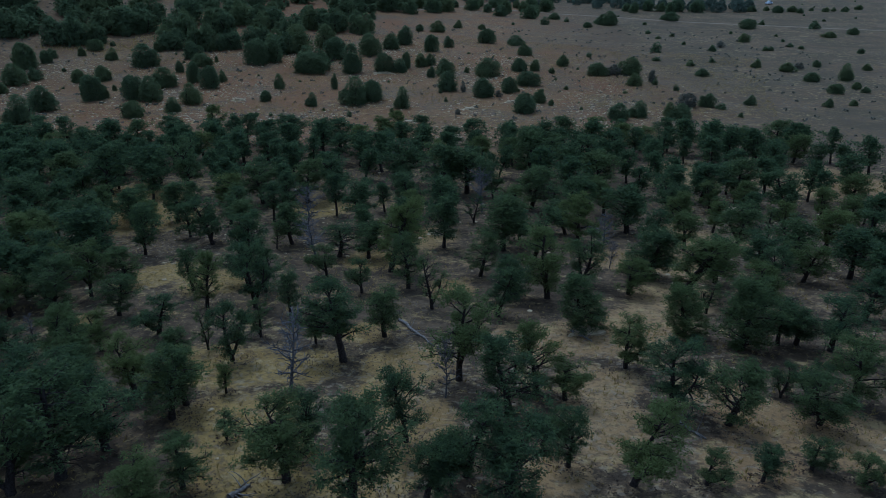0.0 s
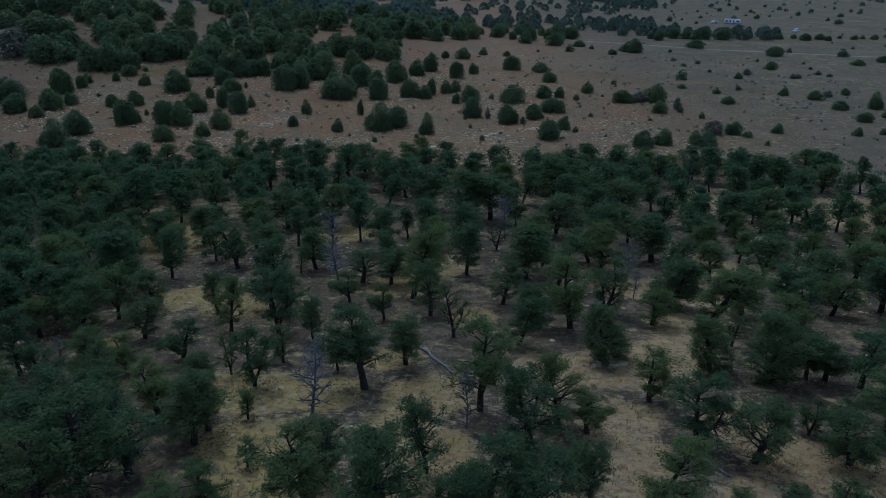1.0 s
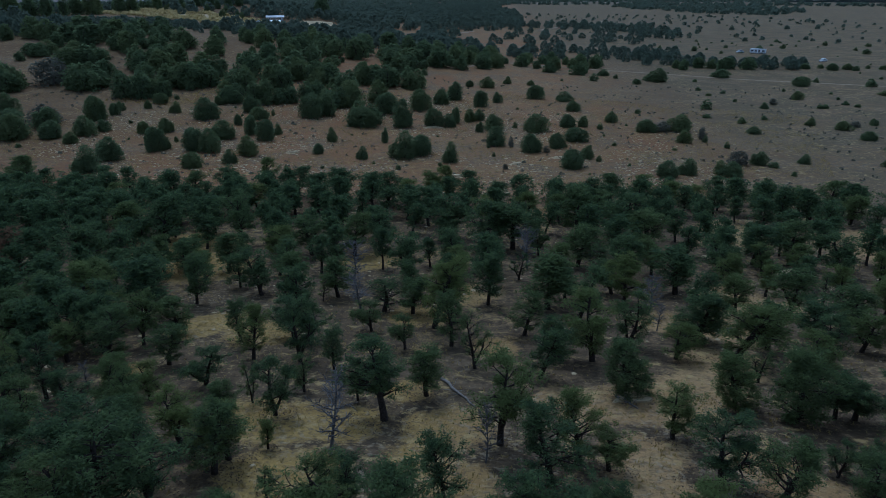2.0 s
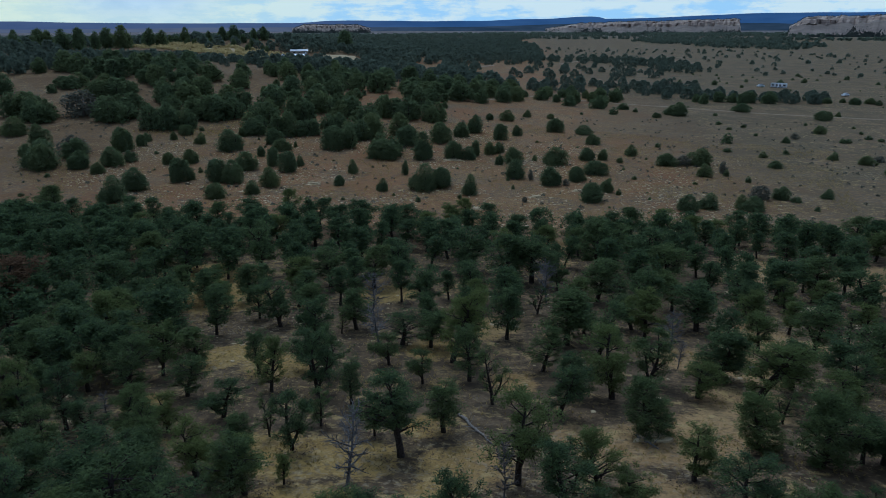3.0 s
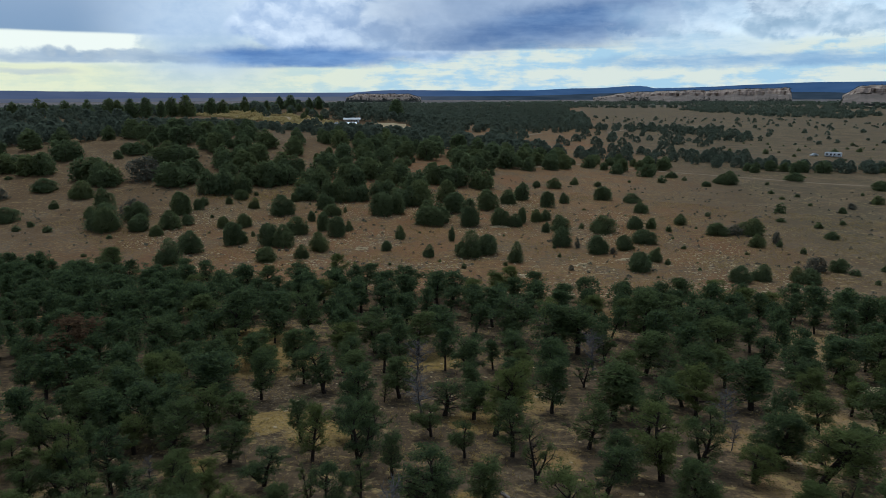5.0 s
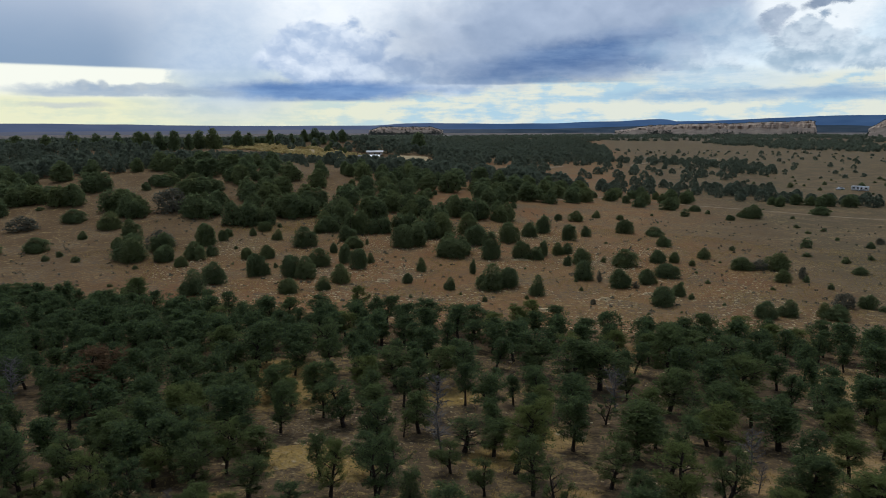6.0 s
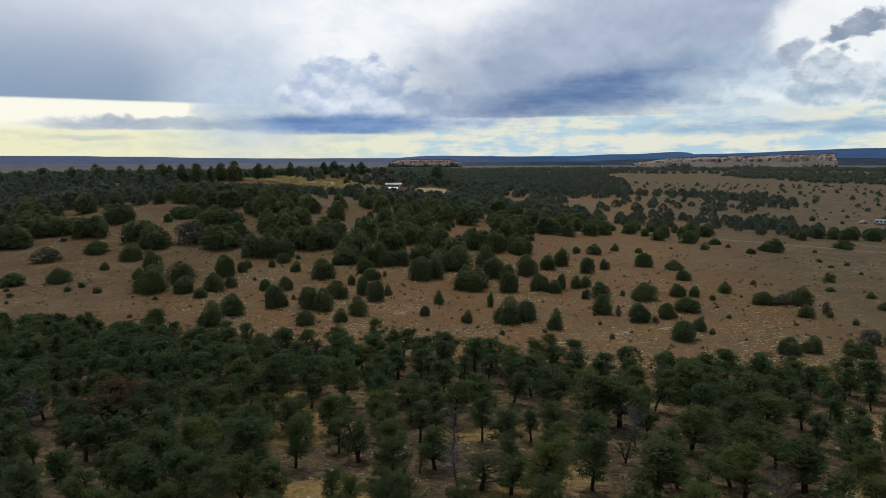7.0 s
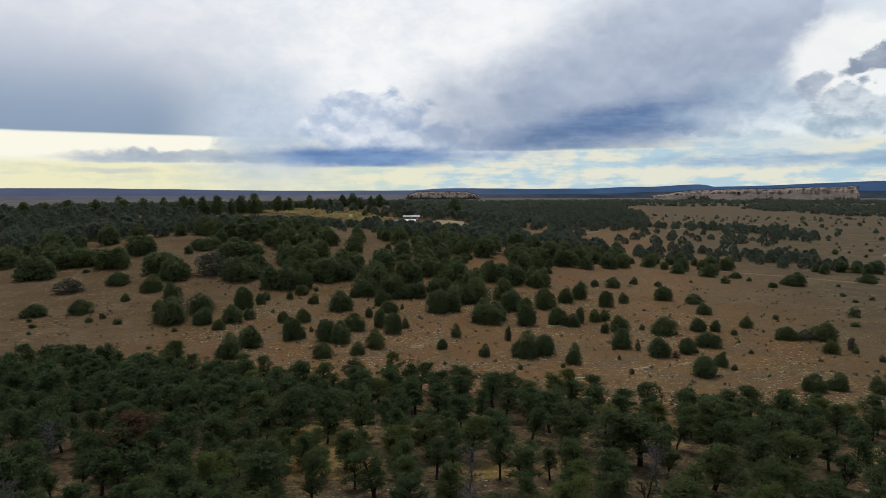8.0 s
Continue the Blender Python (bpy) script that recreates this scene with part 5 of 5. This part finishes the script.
# flat sandstone ledges breaking the slope
def ledge(x, y, w, d, seed):
    r = random.Random(seed)
    bm = bmesh.new()
    for k in range(3):
        n = 9
        z = surface(x, y) - 0.15 + 0.13 * k
        low, top = [], []
        for i in range(n):
            a = 6.283 * i / n
            q = (1 - 0.2 * k) * r.uniform(0.7, 1.15)
            px, py = w * .5 * q * math.cos(a) + k * 0.1, d * .5 * q * math.sin(a) + k * 0.2
            low.append(bm.verts.new((px, py, z - surface(x, y))))
            top.append(bm.verts.new((px * 0.96, py * 0.96, z - surface(x, y) + 0.17)))
        for i in range(n):
            j = (i + 1) % n
            bm.faces.new((low[i], low[j], top[j], top[i]))
        bm.faces.new(top)
    me = bpy.data.meshes.new("rock_ledge")
    bm.to_mesh(me)
    bm.free()
    me.materials.append(STONE)
    ob = new("rock_ledge", me)
    ob.location = (x, y, surface(x, y))
    tagged(ob, "flat pale sandstone ledge in the slope", "rock", "rock ledges")


for i, (x, y, w, d) in enumerate(((-0.2, 58.5, 3.4, 1.6), (20.0, 60.5, 2.6, 1.3), (8.5, 34.5, 2.4, 1.2), (31.0, 67.0, 5.0, 2.5), (25.5, 74.0, 3.5, 2.0), (1.5, 110.0, 4.0, 1.6), (-6.0, 121.0, 4.5, 1.5), (5.0, 133.0, 4.0, 1.4), (-15.0, 172.0, 6.0, 2.0), (-42.0, 140.0, 3.5, 1.4), (14.0, 140.0, 4.0, 1.5))):
    ledge(x, y, w, d, 60 + i)


# ---- tracks and clearings ----
def ribbon(name, points, width, material, label, category):
    """A beaten track, draped over the land."""
    verts, faces, line = [], [], []
    for (x0, y0), (x1, y1) in zip(points, points[1:]):
        n = max(2, int(math.hypot(x1 - x0, y1 - y0) / 4))
        line += [(x0 + (x1 - x0) * i / n, y0 + (y1 - y0) * i / n) for i in range(n)]
    line.append(points[-1])
    for i, (x, y) in enumerate(line):
        (ax, ay), (bx, by) = line[max(i - 1, 0)], line[min(i + 1, len(line) - 1)]
        l = math.hypot(bx - ax, by - ay)
        nx, ny = -(by - ay) / l, (bx - ax) / l
        w = width * (0.5 + 0.14 * noise.noise((x * .15, y * .15, 3)))
        for k in (-1, -0.4, 0.4, 1):
            px, py = x + nx * w * k, y + ny * w * k
            verts.append((px, py, surface(px, py) + (0.10 if abs(k) < 1 else 0.03) * (1.0 if y < 250 else 1.6 if y < 420 else 4.0)))
    for i in range(len(line) - 1):
        for k in range(3):
            faces.append((4 * i + k, 4 * i + k + 1, 4 * i + k + 5, 4 * i + k + 4))
    tagged(mesh_object(name, verts, faces, material, True), label, category, kind="structure")


ribbon("road", [(-98, 452), (-82, 478), (-60, 520), (-38, 558), (-18, 606)], 5.0, DIRT, "pale dirt road through the hillside woods", "road")
ribbon("track", [(-13, 300), (6, 328), (26, 323), (48, 311), (68, 303), (97, 286), (150, 265), (230, 240)], 2.2, DIRT, "pale two-wheel dirt track over the range", "road")
ribbon("track", [(40, 640), (73, 726), (119, 788), (190, 790)], 5.0, DIRT, "pale two-wheel dirt track over the range", "road")


def clearing(name, cx, cy, ra, rb, seed, material, label):
    verts, faces, n = [(cx, cy, surface(cx, cy) + 0.7)], [], 48
    for ring in (0.33, 0.66, 1.0):
        for i in range(n):
            a = 6.283 * i / n
            q = ring * (1 + 0.3 * noise.noise((2 * math.cos(a), 2 * math.sin(a), seed)))
            x, y = cx + ra * q * math.cos(a), cy + rb * q * math.sin(a)
            verts.append((x, y, surface(x, y) + (0.7 if ring < 1 else 0.05)))
    for i in range(n):
        j = (i + 1) % n
        faces.append((0, 1 + i, 1 + j))
        for k in (0, 1):
            b = 1 + k * n
            faces.append((b + i, b + n + i, b + n + j, b + j))
    tagged(mesh_object(name, verts, faces, material, True), label, "ground", kind="structure")


clearing("meadow", -147, 578, 19, 42, 3.0, CLEARING, "straw-yellow grass clearing beside the house")
clearing("meadow", -232, 568, 34, 22, 5.0, CLEARING, "straw-yellow grass on the hill top")
clearing("meadow", -288, 588, 34, 20, 6.0, CLEARING, "straw-yellow grass on the hill top")


# pale yellow brush along the hill's brow
brush_v, brush_f = [], []
r = random.Random(38)
for _ in range(400):
    x = r.uniform(-332, -186)
    clump_mesh(brush_v, brush_f, x, 556 - (x + 232) * 0.45 + r.uniform(-28, 36), r.uniform(0.9, 2.0), r.uniform(2.0, 5.0), r, 40)
tagged(mesh_object("yellow_brush", brush_v, brush_f, STRAW_BRUSH), "pale yellow brush along the brow of the hill", "brush", kind="stuff")


# ---- house on the hill ----
def box(bm, x0, x1, y0, y1, z0, z1):
    v = [bm.verts.new(p) for p in ((x0, y0, z0), (x1, y0, z0), (x1, y1, z0), (x0, y1, z0), (x0, y0, z1), (x1, y0, z1), (x1, y1, z1), (x0, y1, z1))]
    for f in ((3, 2, 1, 0), (4, 5, 6, 7), (0, 1, 5, 4), (1, 2, 6, 5), (2, 3, 7, 6), (3, 0, 4, 7)):
        bm.faces.new([v[i] for i in f])
    return bm


METAL_ROOF = plain("white_metal_roof", (0.62, 0.66, 0.70), (0.80, 0.83, 0.86), 0.4, 0.45, 0.0, 0.1)
OLD_ROOF = plain("weathered_metal_roof", (0.40, 0.42, 0.44), (0.58, 0.60, 0.62), 0.4, 0.55, 0.0, 0.1)
DARK_WALL = plain("dark_board_wall", (0.05, 0.055, 0.06), (0.09, 0.09, 0.09), 0.8, 0.9)
PALE_PANEL = plain("pale_panel", (0.55, 0.58, 0.62), (0.72, 0.74, 0.76), 0.5, 0.5)
GLASS = plain("dark_glass", (0.02, 0.025, 0.03), (0.03, 0.035, 0.04), 0.5, 0.1)
RUBBER = plain("tyre_rubber", (0.02, 0.02, 0.02), (0.035, 0.035, 0.035), 4, 0.9)
TAN_WALL = plain("tan_wall", (0.26, 0.21, 0.16), (0.34, 0.28, 0.21), 0.6, 0.9)


def house(x, y, turn, length, depth, wall_mat, roof_mat, label):
    """A low building with a single-pitch metal roof."""
    ob = new("house")
    ob.matrix_basis = pose(x, y, surface(x, y) - 0.2, 0, 0, turn)
    hl, hd = length / 2, depth / 2
    t = 0.2
    for sx0, sx1, sy0, sy1 in ((-hl, hl, -hd, -hd + t), (-hl, hl, hd - t, hd), (-hl, -hl + t, -hd + t, hd - t), (hl - t, hl, -hd + t, hd - t)):
        part("wall", box(bmesh.new(), sx0, sx1, sy0, sy1, 0, 2.7), wall_mat, ob)
    bm = bmesh.new()
    v = [bm.verts.new(p) for p in ((-hl - .5, -hd - .6, 2.55), (hl + .5, -hd - .6, 2.55), (hl + .5, hd + .5, 3.9), (-hl - .5, hd + .5, 3.9))]
    f = bm.faces.new(v)
    up = bmesh.ops.extrude_face_region(bm, geom=[f])
    bmesh.ops.translate(bm, verts=[q for q in up["geom"] if isinstance(q, bmesh.types.BMVert)], vec=(0, 0, 0.14))
    roof = part("roof", bm, roof_mat, ob, "sheet-metal roof with raised seams")
    for i in range(int(length / 1.2)):
        px = -hl + 0.6 + i * 1.2
        bm = bmesh.new()
        w = [bm.verts.new(p) for p in ((px, -hd - .55, 2.70), (px + .06, -hd - .55, 2.70), (px + .06, hd + .45, 4.03), (px, hd + .45, 4.03))]
        f = bm.faces.new(w)
        up = bmesh.ops.extrude_face_region(bm, geom=[f])
        bmesh.ops.translate(bm, verts=[q for q in up["geom"] if isinstance(q, bmesh.types.BMVert)], vec=(0, 0, 0.05))
        part("roof_seam", bm, roof_mat, roof)
    for i in range(3):
        px = -hl + length * (i + 0.5) / 3.4
        win = part("window", box(bmesh.new(), px, px + 1.3, -hd - 0.05, -hd + 0.02, 1.0, 2.0), PALE_PANEL, ob)
        part("pane", box(bmesh.new(), px + .1, px + 1.2, -hd - 0.07, -hd - 0.045, 1.1, 1.9), GLASS, win)
    part("door", box(bmesh.new(), hl - 2.0, hl - 1.1, -hd - 0.06, -hd + 0.02, 0.1, 2.1), PALE_PANEL, ob)
    part("gable", box(bmesh.new(), -hl, hl, hd - t, hd, 2.7, 3.75), wall_mat, ob)
    tagged(ob, label, "house", "buildings on the hill")


house(-181.5, 588.0, 16, 14.0, 6.0, TAN_WALL, OLD_ROOF, "low brown house with a dull grey metal roof on the hill")
house(-170.5, 548.0, 16, 9.5, 5.0, DARK_WALL, METAL_ROOF, "small shed with a bright white metal roof")


# ---- trailer and cars out on the range ----
def rounded_box(x0, x1, y0, y1, z0, z1, r):
    bm = box(bmesh.new(), x0, x1, y0, y1, z0, z1)
    bmesh.ops.bevel(bm, geom=bm.edges[:], offset=r, segments=2, affect="EDGES")
    return bm


def wheel(parent, x, y, z, r):
    bm = bmesh.new()
    bmesh.ops.create_cone(bm, cap_ends=True, segments=16, radius1=r, radius2=r, depth=0.24, matrix=Matrix.Translation((x, y, z)) @ Matrix.Rotation(math.pi / 2, 4, "X"))
    tyre = part("wheel", bm, RUBBER, parent)
    bm = bmesh.new()
    bmesh.ops.create_cone(bm, cap_ends=True, segments=12, radius1=r * .55, radius2=r * .5, depth=0.27, matrix=Matrix.Translation((x, y, z)) @ Matrix.Rotation(math.pi / 2, 4, "X"))
    part("rim", bm, PALE_PANEL, tyre)


def trailer(x, y, turn):
    ob = new("travel_trailer")
    ob.matrix_basis = pose(x, y, surface(x, y), 0, 0, turn) @ Matrix.Scale(0.86, 4)
    body = part("body", rounded_box(-4.8, 4.8, -1.25, 1.25, 0.6, 3.2, 0.25), PALE_PANEL, ob)
    part("skirt", box(bmesh.new(), -4.7, 4.7, -1.15, 1.15, 0.35, 0.62), DARK_WALL, ob)
    for px, w in ((-4.0, 1.4), (-1.6, 1.0), (0.4, 1.0), (2.6, 1.5)):
        win = part("window", box(bmesh.new(), px, px + w, -1.28, -1.24, 1.6, 2.4), GLASS, body)
        part("window_frame", box(bmesh.new(), px - .06, px + w + .06, -1.27, -1.235, 1.54, 1.6), DARK_WALL, win)
    part("door", box(bmesh.new(), -0.5, 0.2, -1.29, -1.24, 0.8, 2.7), METAL_ROOF, ob)
    part("stripe", box(bmesh.new(), -4.7, 4.7, -1.275, -1.245, 1.05, 1.25), DARK_WALL, ob)
    part("roof_vent", box(bmesh.new(), -1.0, -0.4, -.3, .3, 3.18, 3.42), PALE_PANEL, ob)
    for px in (-0.6, 0.6):
        for py in (-1.15, 1.15):
            wheel(ob, px, py, 0.36, 0.36)
    tagged(ob, "long white travel trailer parked on the open range", "trailer")


def car(x, y, turn, paint, label):
    ob = new("car")
    ob.matrix_basis = pose(x, y, surface(x, y), 0, 0, turn)
    part("body", rounded_box(-2.2, 2.2, -0.9, 0.9, 0.35, 1.0, 0.15), paint, ob)
    bm = rounded_box(-1.2, 1.3, -0.78, 0.78, 1.0, 1.6, 0.2)
    part("cabin", bm, paint, ob)
    for sy in (-1, 1):
        part("window", box(bmesh.new(), -0.9, 1.0, sy * 0.79 - 0.01, sy * 0.79 + 0.01, 1.12, 1.45), GLASS, ob)
    for px in (-1.35, 1.35):
        for py in (-0.82, 0.82):
            wheel(ob, px, py, 0.34, 0.34)
    tagged(ob, label, "car", "parked cars")


trailer(147.2, 407.0, -28)
car(139.5, 413.0, 20, PALE_PANEL, "white car parked beside the trailer")
car(163.0, 362.0, 35, PALE_PANEL, "white car parked out on the range")
car(-187.0, 562.0, 60, PALE_PANEL, "pale car parked by the house")


# ---- mesas and far ridges ----
def rock_wall():
    m = Nodes("sandstone_cliff", 0.95, 0.1)
    p = m.place((0.004, 0.004, 0.09))
    bands = m.noise(p, 1.6, 5, 0.6)
    streak = m.noise(m.place((0.06, 0.06, 0.008)), 1.0, 5, 0.6)
    c = m.mix(m.ramp(bands, 0.35, 0.65), (0.29, 0.225, 0.185), (0.46, 0.375, 0.305))
    c = m.mix(m.ramp(streak, 0.45, 0.72, 0.0, 0.45), c, (0.11, 0.09, 0.085))
    m.color(c)
    return m.mat


CLIFF = rock_wall()
SCREE = plain("brown_scree", (0.125, 0.100, 0.085), (0.20, 0.16, 0.13), 0.02, 0.97)
# mesa trees paled to a grey-green, with the haze put into their colour
HAZED_RIM_GREEN = foliage("hazed_rim_woods", (0.085, 0.095, 0.088), (0.13, 0.14, 0.125), (0.11, 0.12, 0.105))


def polar(az, r):
    a = radians(az)
    return -math.sin(a) * r, math.cos(a) * r


def mesa(name, az0, az1, r, base, top0, top1, seed, label, ends=(1.0, 1.0)):
    """A table of pale rock: scree, fluted cliff, stepped rim and flat wooded top."""
    verts, faces, n = [], [], 170
    tv, tf, rr = [], [], random.Random(seed)
    for i in range(n):
        f = i / (n - 1)
        az = az0 + (az1 - az0) * f
        fade = min(1.0, f * ends[0] * 6 + 0.06) * min(1.0, (1 - f) * ends[1] * 6 + 0.06)
        top = base + (top0 + (top1 - top0) * f - base) * fade * (1 + 0.16 * noise.noise((f * 9, seed, 0)) + 0.10 * noise.noise((f * 40, seed, 3)))
        flute = 34 * noise.noise((f * 26, seed, 2)) + 20 * noise.noise((f * 83, seed, 5)) + 150 * noise.noise((f * 6, seed, 8))
        tall = top - base
        worn = 0.30 * noise.noise((f * 13, seed, 11)) + 0.16 * noise.noise((f * 47, seed, 12))
        foot, lip = 0.40 + worn, 0.74 + 0.5 * worn
        for out, z in ((-260, -4), (-40, base + tall * (foot - 0.12)), (0, base + tall * foot), (8, base + tall * lip), (34, base + tall * (lip + 0.04)), (42, base + tall * 0.97), (80, top), (500, top + 2)):
            own = 22 * noise.noise((f * 55, z * 0.2, seed)) + 10 * noise.noise((f * 150, z * 0.5, seed))
            x, y = polar(az, r + out + (flute * (0.5 if out < 0 else 1.0) + own) * (out < 400))
            verts.append((x, y, z))
        if fade > 0.3:
            for _ in range(2):
                q = rr.uniform(80, 300)
                tx, ty = polar(az + rr.uniform(-.05, .05), r + q + flute)
                h = rr.uniform(3, 5.5)
                b = len(tv)
                tv += [(tx - h * .6, ty, top - 0.5), (tx + h * .6, ty, top - 0.5), (tx, ty + h * .5, top - 0.5), (tx, ty, top + h)]
                tf += [(b, b + 1, b + 3), (b + 1, b + 2, b + 3), (b + 2, b, b + 3)]
        for _ in range(17):
            if rr.random() > fade:
                continue
            q = rr.uniform(-360, -20)
            tx, ty = polar(az + rr.uniform(-.05, .05), r + q)
            h = rr.uniform(4, 8)
            z = -4 + (base + 4) * (q + 260) / 230 if q > -260 else -1.5
            b = len(tv)
            tv += [(tx - h * .7, ty, z), (tx + h * .7, ty, z), (tx, ty + h * .5, z), (tx, ty, z + h)]
            tf += [(b, b + 1, b + 3), (b + 1, b + 2, b + 3), (b + 2, b, b + 3)]
    for i in range(n - 1):
        for k in range(7):
            faces.append((8 * i + k, 8 * i + 8 + k, 8 * i + 9 + k, 8 * i + 1 + k))
    ob = tagged(mesh_object(name, verts, faces, CLIFF), label, "mesa", kind="structure")
    ob.data.materials.append(SCREE)
    for i, face in enumerate(ob.data.polygons):
        face.material_index = 1 if i % 7 < 2 or i % 7 == 6 else 0
    tagged(mesh_object("mesa_trees", tv, tf, HAZED_RIM_GREEN), "dark junipers along the rim and foot of the mesa", "woods", kind="stuff")


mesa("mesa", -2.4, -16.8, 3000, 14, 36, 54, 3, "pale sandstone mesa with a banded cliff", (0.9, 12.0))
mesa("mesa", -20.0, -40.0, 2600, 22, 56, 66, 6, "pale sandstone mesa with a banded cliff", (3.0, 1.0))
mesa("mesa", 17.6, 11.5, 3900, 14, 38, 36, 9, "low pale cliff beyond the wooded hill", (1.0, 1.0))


def distance(name, r, profile, foot, low, high, west, seed):
    """A ridge so far off it never shifts; blue haze painted in as glow."""
    verts, faces, n = [], [], 720
    for i in range(n + 1):
        az = -180 + 360 * i / n
        e = profile(az) + 0.035 * noise.noise((az * 0.35, seed, 0)) + 0.012 * noise.noise((az * 2.0, seed, 0))
        x, y = polar(az, r)
        verts += [(x, y, foot), (x, y, 33 + r * math.tan(radians(e)))]
    for i in range(n):
        faces.append((2 * i, 2 * i + 2, 2 * i + 3, 2 * i + 1))
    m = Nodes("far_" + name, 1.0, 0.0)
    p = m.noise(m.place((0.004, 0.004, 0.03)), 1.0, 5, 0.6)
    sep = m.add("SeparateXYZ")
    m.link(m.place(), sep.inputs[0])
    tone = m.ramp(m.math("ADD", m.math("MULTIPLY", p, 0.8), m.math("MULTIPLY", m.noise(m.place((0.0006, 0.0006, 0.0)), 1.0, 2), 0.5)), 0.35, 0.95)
    # haze tones, greyer in the west, emitted rather than lit
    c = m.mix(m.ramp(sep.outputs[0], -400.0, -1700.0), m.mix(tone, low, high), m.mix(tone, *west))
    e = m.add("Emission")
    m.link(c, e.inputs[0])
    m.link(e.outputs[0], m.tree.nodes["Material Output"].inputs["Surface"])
    tagged(mesh_object("backdrop", verts, faces, m.mat), "far ridge on the horizon, blue haze painted in as glow", "ridge", kind="structure")


def step(x, a, b):
    t = min(1.0, max(0.0, (x - a) / (b - a)))
    return t * t * (3 - 2 * t)


def high_ridge(az):
    return (0.20 + 0.20 * step(az, 26, 44) + 0.17 * step(az, 17.5, 14.5) - 0.05 * step(az, 12, 6) + 0.13 * step(az, 3, -1)
            + 0.17 * step(az, -2, -6) * step(az, -6.9, -6.3) + 0.33 * step(az, -8, -19))


def mid_ridge(az):
    return -0.12 - 0.06 * step(az, 22, 32) + 0.22 * step(az, 4, -6) * step(az, -30, -15)


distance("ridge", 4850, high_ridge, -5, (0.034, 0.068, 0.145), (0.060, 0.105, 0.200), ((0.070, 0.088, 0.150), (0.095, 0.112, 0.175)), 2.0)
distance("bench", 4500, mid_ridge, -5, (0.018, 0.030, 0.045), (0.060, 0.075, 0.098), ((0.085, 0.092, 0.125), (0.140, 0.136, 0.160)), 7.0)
